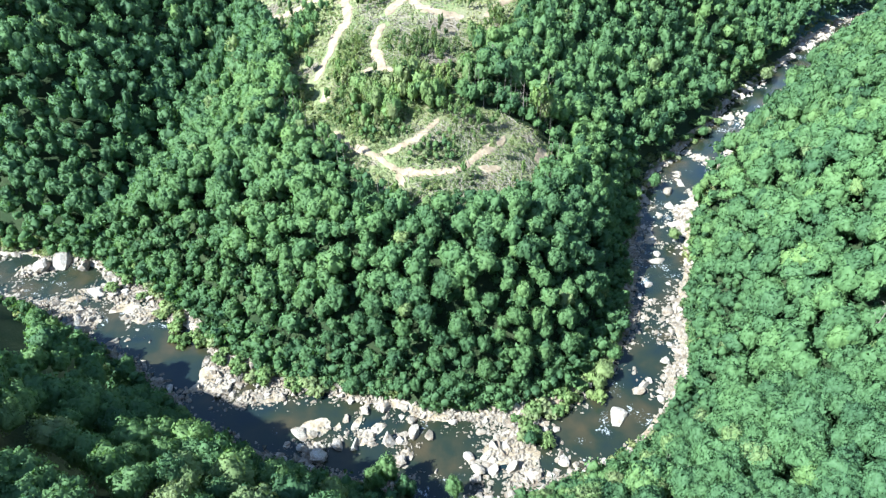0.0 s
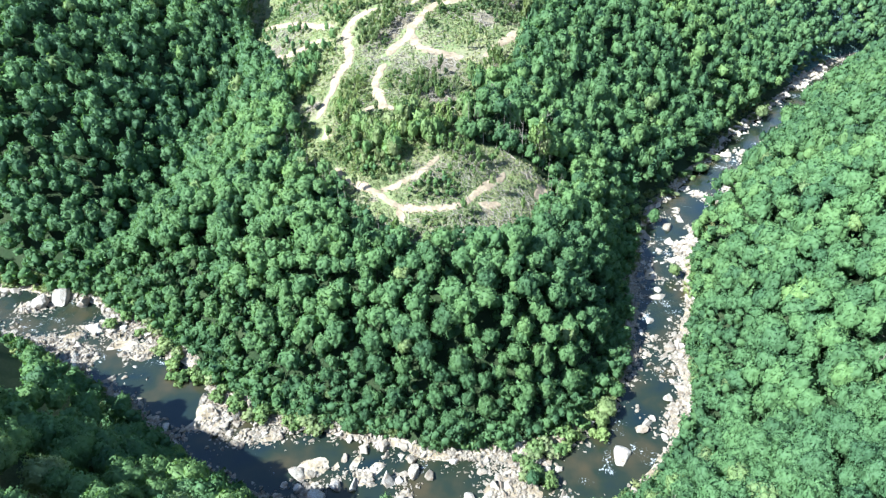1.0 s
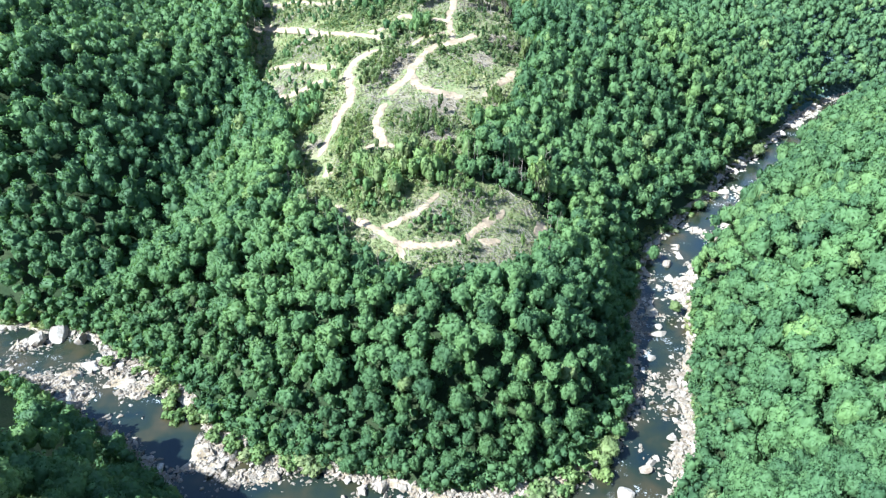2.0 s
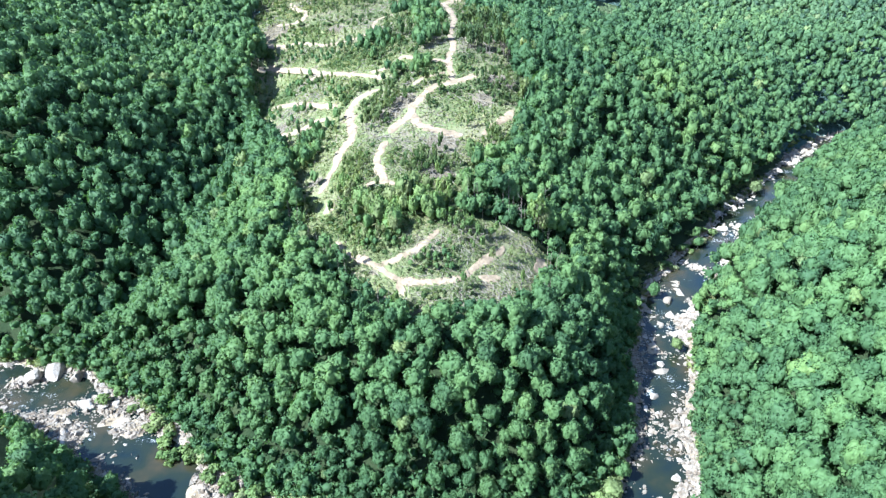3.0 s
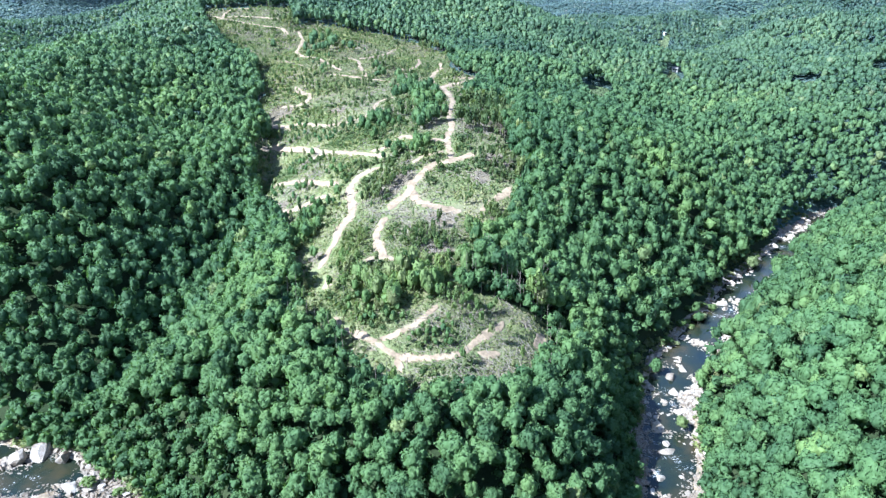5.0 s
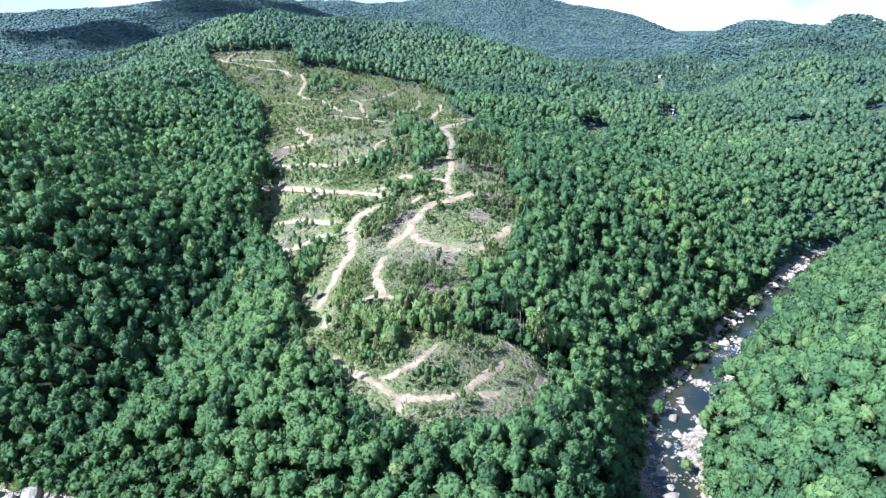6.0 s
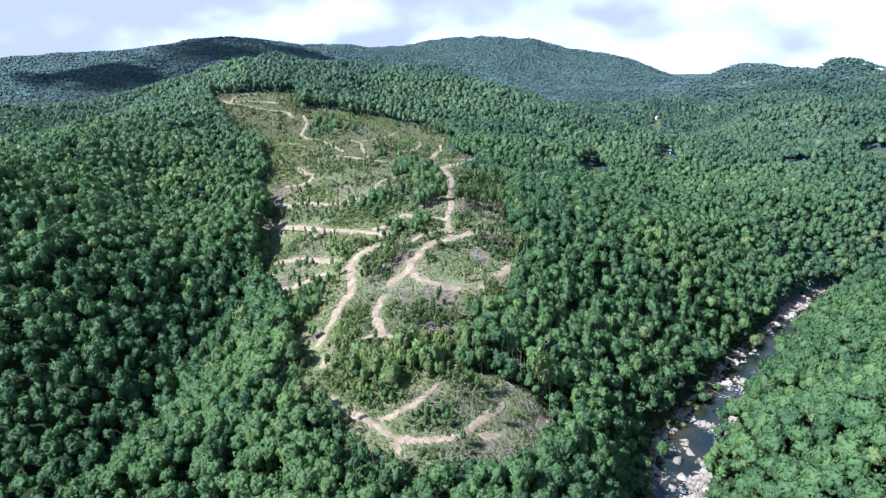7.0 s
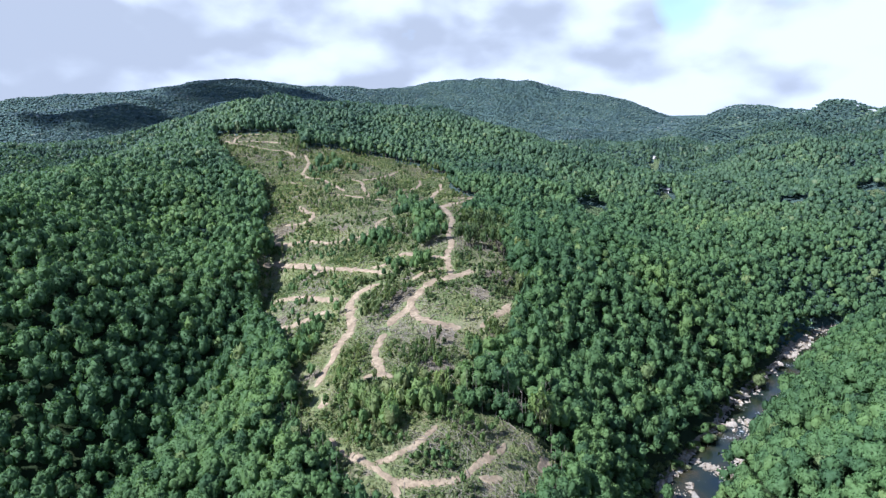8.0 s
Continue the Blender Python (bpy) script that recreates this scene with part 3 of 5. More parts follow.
def road_strip(name, nodes, width, label):
    """A bulldozed track draped on the land, worn low in two ruts, with ragged edges."""
    line = rounded(nodes, 8)
    step = np.diff(line, axis=0)
    keep = np.r_[True, np.hypot(step[:, 0], step[:, 1]) > 1e-3]
    line = line[keep]
    seg = np.r_[0, np.cumsum(np.hypot(*np.diff(line, axis=0).T))]
    s = np.linspace(0, seg[-1], max(4, int(seg[-1] / 1.1)))
    p = np.stack([np.interp(s, seg, line[:, 0]), np.interp(s, seg, line[:, 1])], -1)
    t = np.gradient(p, axis=0)
    t /= np.hypot(t[:, 0], t[:, 1])[:, None] + 1e-9
    side = np.stack([-t[:, 1], t[:, 0]], -1)
    across = np.array([-0.62, -0.5, -0.3, -0.1, 0.1, 0.3, 0.5, 0.62])
    lift = np.array([-0.4, 0.16, 0.06, 0.14, 0.14, 0.06, 0.16, -0.4])
    w = width * (1 + 0.42 * fbm(s, s * 0 + len(nodes) * 7 + nodes[0][0], 6, 4, 81))[:, None]
    w2 = w * (1 + 0.4 * fbm(s, s * 0 + 50, 4, 4, 83))[:, None]
    ends = np.clip(np.minimum(s, s[-1] - s) / width, 0.0, 1)[:, None] ** 0.5 * 0.85 + 0.15
    off = np.where(across < 0, w, w2) * across * ends
    q = p[:, None, :] + off[..., None] * side[:, None, :]
    z = np.maximum(ground_at(q[..., 0], q[..., 1]), ground_at(p[:, 0], p[:, 1])[:, None] - 0.8) + lift + 0.06 * fbm(q[..., 0], q[..., 1], 2.5, 2, 85) + 0.16
    v = np.concatenate([q, z[..., None]], -1).reshape(-1, 3)
    m = len(across)
    r, c = np.meshgrid(np.arange(len(s) - 1), np.arange(m - 1), indexing="ij")
    a = (r * m + c).ravel()
    me = mesh_object(name, v, np.stack([a, a + 1, a + m + 1, a + m], -1), [dirt])
    return tagged(new(name, me), label, "dirt road", "logging roads", "structure")


for nodes, width in ROADS:
    road_strip("dirt_road", nodes, width, "pale dry clay logging road bulldozed through cut-over ground")


def build_water():
    line = RIVER
    t = np.gradient(line[:, :2], axis=0)
    t /= np.hypot(t[:, 0], t[:, 1])[:, None]
    side = np.stack([-t[:, 1], t[:, 0]], -1)
    across = np.linspace(-1.25, 1.25, 9)
    q = line[:, None, :2] + (across * line[:, 2:3])[..., None] * side[:, None, :]
    v = np.concatenate([q, 0 * q[..., :1] - 0.12], -1).reshape(-1, 3)
    r, c = np.meshgrid(np.arange(len(line) - 1), np.arange(8), indexing="ij")
    a = (r * 9 + c).ravel()
    me = mesh_object("water", v, np.stack([a, a + 1, a + 10, a + 9], -1), [water_mat])
    return tagged(new("water", me), "shallow brown-green river water broken by white riffles", "river", kind="structure")


build_water()

# ---------------------------------------------------------------- trees
def ico(level):
    bm = bmesh.new()
    bmesh.ops.create_icosphere(bm, subdivisions=level, radius=1)
    v = np.array([x.co[:] for x in bm.verts])
    f = np.array([[x.index for x in face.verts] for face in bm.faces])
    bm.free()
    return v, f


ICO = {k: ico(k) for k in (1, 2, 3)}


def lobes(rng, count):
    """Centres and radii of the boughs' leaf masses that heap up to one broad, uneven crown of radius 1."""
    i = np.arange(count)
    z = -0.38 + 1.3 * (i + rng.uniform(0.1, 0.9, count)) / count
    turn = i * 2.39996 + rng.uniform(0, 6.283) + rng.normal(scale=0.35, size=count)
    flat = np.sqrt(np.clip(1 - np.clip(z, -1, 1) ** 2, 0.02, 1))
    d = np.stack([flat * np.cos(turn), flat * np.sin(turn), np.clip(z, -1, 1)], -1)
    way = rng.uniform(0, 6.283, 3)                     # the crown leans out on some sides and stays short on others
    skew = 1 + 0.13 * np.cos(turn - way[0]) + 0.09 * np.cos(2 * turn - way[1]) + 0.07 * np.cos(3 * turn - way[2])
    c = d * (rng.uniform(0.5, 0.76, count) * skew)[:, None]
    r = rng.uniform(0.2, 0.36, count) * (25 / (count + 8)) ** 0.25
    return np.vstack([c, [[0, 0, -0.05], [*rng.normal(scale=0.08, size=2), 0.25]]]), np.r_[r, 0.52, 0.42]


def shell(v, c, r):
    """Distance from the centre to the lobes' outer skin along directions v."""
    b = v @ c.T
    disc = b * b - (c * c).sum(1)[None] + (r * r)[None]
    far = np.where(disc > 0, b + np.sqrt(np.maximum(disc, 0)), 0.25)
    return far.max(1), far.argmax(1)


def unit(v):
    return v / (np.linalg.norm(v, axis=-1, keepdims=True) + 1e-9)


def leaf_faces(rng, c, r, count, size, quad):
    """Small leaf sprays on the skin of the lobes."""
    k = rng.choice(len(r), count * 3, p=r ** 2 / (r ** 2).sum())
    d = rng.normal(size=(count * 3, 3))
    d[:, 2] += 0.35
    d /= np.linalg.norm(d, axis=1)[:, None]
    p = c[k] + d * r[k][:, None] * rng.uniform(0.9, 1.22, (count * 3, 1))
    low_side = p[:, 2] < -0.32
    buried = ((np.linalg.norm(p[:, None] - c[None], axis=2) < r[None] * 0.9).sum(1) > 0) | low_side
    p, d = p[~buried][:count], d[~buried][:count]
    n = d + rng.normal(scale=0.5, size=d.shape)
    n /= np.linalg.norm(n, axis=1)[:, None]
    u = np.cross(n, rng.normal(size=n.shape))
    u /= np.linalg.norm(u, axis=1)[:, None]
    w = np.cross(n, u)
    s = size * rng.uniform(0.6, 1.35, (len(p), 1))
    if quad:
        v = np.stack([p - u * s, p - w * s * 0.7 + n * s * 0.25, p + u * s, p + w * s * 0.7 + n * s * 0.25], 1)
        a = np.arange(len(p))[:, None] * 4
        f = np.concatenate([a + [0, 1, 2], a + [0, 2, 3]])
        lean = np.repeat(unit(d + 0.22 * p + 0.3 * n), 4, 0)
    else:
        v = np.stack([p - u * s, p + u * s * 0.7 - w * s * 0.7, p + w * s + n * s * 0.2], 1)
        f = np.arange(len(p))[:, None] * 3 + [0, 1, 2]
        lean = np.repeat(unit(d + 0.22 * p + 0.3 * n), 3, 0)
    return v.reshape(-1, 3), f, lean


def crown_arrays(seed, level, leaves, size, quad, count=17, core=0.8, flat=1.0):
    rng = np.random.default_rng(seed)
    c, r = lobes(rng, count)
    v, f = ICO[level]
    skin, which = shell(v, c, r)
    reach = skin * (core + 0.06 * rng.normal(size=len(v)))
    cn = unit(unit(v * skin[:, None] - c[which]) + 0.25 * v + 0.15 * rng.normal(size=v.shape))
    cv = v * reach[:, None]
    cv[:, 2] = np.maximum(cv[:, 2], -0.55)
    if leaves:
        lv, lf, ln = leaf_faces(rng, c, r, leaves, size, quad)
        cv, f, cn = np.vstack([cv, lv]), np.vstack([f, lf + len(cv)]), np.vstack([cn, ln])
    cv[:, 2] *= flat
    return cv, f, cn


def tube(path, radii, sides=6):
    """A tapered limb along a path."""
    path, v, f = np.asarray(path, float), [], []
    for i, (p, r) in enumerate(zip(path, radii)):
        way = path[min(i + 1, len(path) - 1)] - path[max(i - 1, 0)]
        way = way / (np.linalg.norm(way) + 1e-9)
        u = np.cross(way, [0.31, 0.9, 0.28])
        u /= np.linalg.norm(u) + 1e-9
        w = np.cross(way, u)
        for k in range(sides):
            a = 2 * math.pi * k / sides
            v.append(p + r * (math.cos(a) * u + math.sin(a) * w))
    for i in range(len(path) - 1):
        for k in range(sides):
            a, b = i * sides + k, i * sides + (k + 1) % sides
            f += [(a, b, b + sides), (a, b + sides, a + sides)]
    return np.array(v), np.array(f)


def join_arrays(pieces):
    v, f, n = [], [], 0
    for a, b in pieces:
        v.append(a)
        f.append(b + n)
        n += len(a)
    return np.vstack(v), np.vstack(f)


def trunk_arrays(seed, height, radius, limbs=5, bare=False):
    rng = np.random.default_rng(seed)
    lean = rng.normal(scale=0.03, size=2)
    zs = np.linspace(-0.8, height, 6)
    stem = np.stack([lean[0] * zs + 0.1 * np.sin(zs * 0.5), lean[1] * zs, zs], -1)
    pieces = [tube(stem, np.linspace(radius * 1.25, radius * 0.25, 6))]
    for k in range(limbs):
        t = rng.uniform(0.42, 0.95)
        base = np.array([np.interp(t * height, zs, stem[:, i]) for i in range(3)])
        a, ln = rng.uniform(0, 6.28), height * rng.uniform(0.14, 0.26) * (1.25 - t * 0.6)
        tip = base + ln * np.array([math.cos(a), math.sin(a), rng.uniform(0.5, 1.0)])
        pieces.append(tube([base, (base + tip) / 2 + [0, 0, -0.1 * ln], tip], [radius * 0.42, radius * 0.28, radius * 0.08], 4))
        if bare:
            for q in range(3):
                s = base + (tip - base) * rng.uniform(0.4, 0.9)
                e = s + ln * 0.4 * np.array([*rng.normal(size=2) * 0.7, 0.7])
                pieces.append(tube([s, e], [radius * 0.16, radius * 0.05], 3))
    return join_arrays(pieces)


def scatter(rng, spacing, x0, x1, y0, y1, jitter=0.42):
    gx, gy = np.meshgrid(np.arange(x0, x1, spacing), np.arange(y0, y1, spacing * 0.9))
    gx = gx + (np.arange(gx.shape[0]) % 2)[:, None] * spacing / 2
    gx = gx + rng.uniform(-jitter, jitter, gx.shape) * spacing
    gy = gy + rng.uniform(-jitter, jitter, gx.shape) * spacing
    return gx.ravel(), gy.ravel()


ROAD_LINES = [(rounded(nodes, 4), width) for nodes, width in ROADS]


def road_gap(x, y):
    best = np.full(np.shape(x), 1e9)
    for line, width in ROAD_LINES:
        lo, hi = line.min(0) - 15, line.max(0) + 15
        near = (x > lo[0]) & (x < hi[0]) & (y > lo[1]) & (y < hi[1])
        if near.any():
            best[near] = np.minimum(best[near], to_line(x[near], y[near], line)[0] - width / 2)
    return best


SHRUB_SPOTS = [(-113, 164), (-104, 157), (-96, 149), (-88, 142), (-80, 136), (-74, 136), (-69, 129), (-62, 124), (-54, 120), (-45, 116), (-38, 115), (52, 127), (47, 121), (42, 116), (37, 112), (30, 108), (26, 100), (25, 103), (137, 285), (131, 277), (122, 266), (110, 250)]


def shrub_gap(x, y):
    """Distance to the nearest willow thicket on the banks."""
    return np.min([np.hypot(x - a, y - b) for a, b in SHRUB_SPOTS], axis=0)


def wooded(x, y, margin=0.0):
    return (shrub_gap(x, y) > 5.5) & (river_gap(x, y) > 3.6 + 2.5 * fbm(x, y, 15, 2, 91)) & ~inside_cut(x + margin, y) & ~in_meadow(x, y) & (road_gap(x, y) > 1.5)


def joined(name, variants, pick, x, y, z, rad, tall, spin, tint, mat, label, category, smooth=False):
    """Trees of one stretch in one mesh, each turned, sized and tinted on its own."""
    vs, fs, ts, ns, n = [], [], [], [], 0
    for k, variant in enumerate(variants):
        v, f = variant[:2]
        w = np.nonzero(pick == k)[0]
        if not len(w):
            continue
        c, s = np.cos(spin[w])[:, None], np.sin(spin[w])[:, None]
        px = (v[:, 0] * c - v[:, 1] * s) * rad[w][:, None] + x[w][:, None]
        py = (v[:, 0] * s + v[:, 1] * c) * rad[w][:, None] + y[w][:, None]
        pz = v[:, 2] * tall[w][:, None] + z[w][:, None]
        vs.append(np.stack([px, py, pz], -1).reshape(-1, 3))
        if len(variant) > 2:
            q = variant[2]
            ns.append(unit(np.stack([q[:, 0] * c - q[:, 1] * s, q[:, 0] * s + q[:, 1] * c, q[:, 2] * (rad[w] / tall[w])[:, None]], -1)).reshape(-1, 3))
        fs.append((f[None] + (np.arange(len(w)) * len(v))[:, None, None] + n).reshape(-1, 3))
        ts.append(np.repeat(tint[w], len(f)))
        n += len(w) * len(v)
    if not n:
        return None
    me = mesh_object(name, np.vstack(vs), np.vstack(fs), [mat], None, smooth or bool(ns), np.concatenate(ts), np.vstack(ns) if ns else None)
    return tagged(new(name, me), label, category, kind="stuff")


def part(name, arrays, mat, parent, label="", smooth=False, tint=None):
    me = arrays if isinstance(arrays, bpy.types.Mesh) else mesh_object(name, *arrays, [mat], None, smooth, tint)
    ob = new(name, me)
    ob.parent = parent
    if label:
        tagged(ob, label)
    return ob


def tree_tint(rng, x, y):
    """Species mix: mostly mid green, now and then fresh or olive crowns, in loose groups."""
    t = 0.16 + rng.beta(2.6, 3.0, len(x)) * 0.46 + 0.2 * fbm(x, y, 70, 3, 101)
    odd = rng.uniform(size=len(x))
    t = np.where(odd > 0.96, rng.uniform(0.75, 0.95, len(x)), np.where(odd < 0.1, 0.04, t))
    return np.clip(t, 0, 1)


def crown_radius(rng, count, lo, hi):
    """Many middling crowns, a few broad old ones."""
    return lo + (hi - lo) * rng.beta(1.5, 2.3, count)


rng = np.random.default_rng(7)
BEND = (0.0, 45.0)
# woods within reach of the bend
tx, ty = scatter(rng, 4.4, -280, 280, -130, 280, 0.6)
tr = np.hypot(tx, ty)
ta = np.degrees(np.arctan2(tx, ty))
ok = (tr < 255) & (np.abs(ta) < np.where(tr < 150, 60, 44)) & (tr > 28) & wooded(tx, ty)
tx, ty = tx[ok], ty[ok]
old = (ty < 0.75 * np.abs(tx) + 45) & (tx < 20) & (river_gap(tx, ty) > 4) & (ty < 150)      # old, open-grown trees on the near side
ok = rng.uniform(size=len(tx)) < np.where(old, 0.62, 0.97)
tx, ty, old = tx[ok], ty[ok], old[ok]
tz = ground_at(tx, ty)
trad = crown_radius(rng, len(tx), 1.9, 5.0) * np.where(old, 1.3, np.where(tx > 0.42 * ty, 1.1, 1.0))
low = np.clip((river_gap(tx, ty) - 1) / 15, 0.42, 1)      # smaller trees at the water's edge
trad, th = trad * (0.5 + 0.5 * low), (rng.uniform(11.5, 16.0, len(tx)) + 0.6 * trad + 3.0 * fbm(tx, ty, 24, 3, 201)) * low
by_cut = np.zeros(len(tx), bool)
for k in range(8):
    by_cut |= inside_cut(tx + 9 * math.cos(k * 0.785), ty + 9 * math.sin(k * 0.785))
by_cut &= ty < 215
th, trad = np.where(by_cut, th * 0.5, th), np.where(by_cut, trad * 0.7, trad)        # young growth round the cut's foot, kept low to leave the road in camera view
tint = tree_tint(rng, tx, ty)
order = np.argsort(np.hypot(tx - BEND[0], ty - BEND[1]))
single, rest = order[:300], order[300:]

CROWN_NEAR = [crown_arrays(100 + k, 3, 850, 0.066, False, 30 + k % 8, 0.9) for k in range(8)]
TRUNK_MESH = [mesh_object("trunk", *trunk_arrays(300 + k, 1.0, 0.015), [bark]) for k in range(4)]
SUNNY_MESH = [mesh_object("crown", v, f, [leaf_sunny_single], None, True, None, q) for v, f, q in CROWN_NEAR]
CROWN_MESH = [mesh_object("crown", v, f, [leaf_single], None, True, None, q) for v, f, q in CROWN_NEAR]
TREE_LABELS = ["full-crowned deciduous tree on the steep river bank slope", "tall dense green broadleaf tree in closed woodland"]


def build_tree(i):
    base = new("tree")
    base.location = (tx[i], ty[i], tz[i])
    base.rotation_euler = (0, 0, rng.uniform(0, 6.28))
    t = part("trunk", TRUNK_MESH[i % 4], bark, base)
    t.scale = (th[i] * 0.9,) * 3
    c = part("crown", (SUNNY_MESH if tx[i] > 0.42 * ty[i] else CROWN_MESH)[i % 8], leaf_single, base)
    c.scale = (trad[i], trad[i], trad[i] * rng.uniform(1.05, 1.5))
    c.location = (0, 0, th[i] - c.scale[2] * 0.85)
    return tagged(base, TREE_LABELS[0] if low[i] < 0.95 else TREE_LABELS[1], "tree", "riverside trees")


for i in single:
    build_tree(int(i))

CROWN_MID = [crown_arrays(500 + k, 3, 230, 0.1, False, 26 + k % 6, 0.92) for k in range(12)]
close = np.hypot(tx[rest], ty[rest]) < 130
stretch = np.where(tx[rest] < -0.42 * ty[rest], 0, np.where(tx[rest] > 0.42 * ty[rest], 2, 1))
for k, words in enumerate(("dense dark green broadleaf woodland on the shaded slope", "dense green broadleaf woodland covering the river spur", "bright sunlit green broadleaf woodland on the opposite slope")):
    for fine, variants in ((True, CROWN_NEAR), (False, CROWN_MID)):
        w = rest[(stretch == k) & (close == fine)]
        if len(w):
            hgt = trad[w] * rng.uniform(1.05, 1.5, len(w))
            joined("forest", variants, rng.integers(0, len(variants), len(w)), tx[w], ty[w], tz[w] + th[w] - hgt * 0.85, trad[w], hgt, rng.uniform(0, 6.28, len(w)), tint[w], leaf_sunny if k == 2 else leaf_forest, words, "forest")


def thin(arrays, floor_z=-0.2):
    v, f, q = arrays
    keep = v[f][:, :, 2].mean(1) > floor_z
    return v, f[keep], q


# woods further up the valley, then the far slopes
CROWN_HALF = [thin(crown_arrays(720 + k, 2, 110, 0.14, False, 22, 0.92), -0.4) for k in range(12)]
CROWN_FAR = [thin(crown_arrays(700 + k, 2, 46, 0.18, False, 18, 0.94), -0.35) for k in range(12)]
CROWN_FAINT = [thin(crown_arrays(750 + k, 2, 14, 0.24, False, 15, 0.97), -0.3) for k in range(12)]
CROWN_DOME = [thin(crown_arrays(800 + k, 1, 14, 0.32, False, 8, 0.96), -0.15) for k in range(14)]
CROWN_TOP = [thin(crown_arrays(830 + k, 1, 0, 0.3, False, 7, 1.0), -0.1) for k in range(14)]


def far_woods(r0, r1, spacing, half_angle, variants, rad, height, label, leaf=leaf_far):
    fx, fy = scatter(rng, spacing, -r1 * 0.85, r1 * 0.85, r0 * 0.5, r1, 0.7)
    fr, fa = np.hypot(fx, fy), np.abs(np.degrees(np.arctan2(fx, fy)))
    ok = (fr >= r0) & (fr < r1) & (fa < half_angle) & wooded(fx, fy)
    ok &= rng.uniform(size=len(fx)) < 0.93
    fx, fy = fx[ok], fy[ok]
    r = crown_radius(rng, len(fx), *rad)
    hgt = r * (rng.uniform(1.1, 1.8, len(fx)) if r0 < 1400 else rng.uniform(0.55, 0.8, len(fx)))
    top = height * (rng.uniform(0.78, 1.05, len(fx)) + 0.26 * fbm(fx, fy, 34, 3, 203)) + 0.6 * (r - rad[0])
    joined("forest", variants, rng.integers(0, len(variants), len(fx)), fx, fy, ground_at(fx, fy) + top - hgt * 0.8, r, hgt,
           rng.uniform(0, 6.28, len(fx)), tree_tint(rng, fx, fy), leaf, label, "forest", True)


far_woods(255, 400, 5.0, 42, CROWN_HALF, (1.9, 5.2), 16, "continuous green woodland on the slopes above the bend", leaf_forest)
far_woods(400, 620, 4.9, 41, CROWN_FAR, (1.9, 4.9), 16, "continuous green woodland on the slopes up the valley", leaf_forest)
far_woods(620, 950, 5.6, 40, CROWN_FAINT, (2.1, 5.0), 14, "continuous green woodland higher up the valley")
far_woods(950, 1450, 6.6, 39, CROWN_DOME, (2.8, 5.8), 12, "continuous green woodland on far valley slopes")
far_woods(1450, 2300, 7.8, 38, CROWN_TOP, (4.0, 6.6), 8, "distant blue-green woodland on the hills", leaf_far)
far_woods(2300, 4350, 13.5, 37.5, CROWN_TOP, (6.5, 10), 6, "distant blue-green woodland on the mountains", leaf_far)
# the forest's walls round the cut: trees leafed to the ground
wx, wy = scatter(rng, 4.6, -300, 80, 150, 790, 0.45)
near_cut = np.zeros(len(wx), bool)
for k in range(8):
    near_cut |= inside_cut(wx + 6 * math.cos(k * 0.785), wy + 6 * math.sin(k * 0.785))
ok = near_cut & wooded(wx, wy) & (wy > 215)
wx, wy = wx[ok], wy[ok]
wr = rng.uniform(2.2, 3.8, len(wx))
joined("forest_edge", CROWN_HALF, rng.integers(0, 12, len(wx)), wx, wy, ground_at(wx, wy) + rng.uniform(6.0, 8.5, len(wx)), wr, rng.uniform(5.0, 8.0, len(wx)), rng.uniform(0, 6.28, len(wx)), tree_tint(rng, wx, wy), leaf_forest,
       "tall leafy forest edge walling the cut-over ground", "forest")
# understorey below the near crowns
ux, uy = scatter(rng, 2.9, -250, 250, -60, 250, 0.5)
ok = (np.hypot(ux, uy) < 225) & (np.abs(np.degrees(np.arctan2(ux, uy))) < 54) & ~inside_cut(ux, uy) & (river_gap(ux, uy) > 2.2) & ((uy > 0.75 * np.abs(ux) + 45) | (ux > 20))
ux, uy = ux[ok], uy[ok]
ur = rng.uniform(1.5, 2.8, len(ux))
LOW_DOME = [crown_arrays(780 + k, 1, 22, 0.23, False, 10, 0.86) for k in range(10)]
joined("understorey", LOW_DOME, rng.integers(0, 10, len(ux)), ux, uy, ground_at(ux, uy) + ur * rng.uniform(0.7, 2.6, len(ux)), ur, ur * 1.3, rng.uniform(0, 6.28, len(ux)),
       rng.uniform(0, 0.5, len(ux)), leaf_forest, "shaded understorey bushes beneath the woodland canopy", "undergrowth")

# a lower storey that closes the canopy on the slopes further off
vx, vy = scatter(rng, 6.8, -600, 600, 100, 860, 0.5)
vr0 = np.hypot(vx, vy)
ok = (vr0 > 220) & (vr0 < 850) & (np.abs(np.degrees(np.arctan2(vx, vy))) < 41) & wooded(vx, vy)
vx, vy = vx[ok], vy[ok]
vr = rng.uniform(2.6, 4.2, len(vx))
joined("understorey", [thin(a) for a in LOW_DOME], rng.integers(0, 10, len(vx)), vx, vy, ground_at(vx, vy) + rng.uniform(6.5, 10.5, len(vx)), vr, vr * 1.1, rng.uniform(0, 6.28, len(vx)),
       rng.uniform(0.05, 0.6, len(vx)), leaf_forest, "lower storey of young trees beneath the valley woodland", "undergrowth")

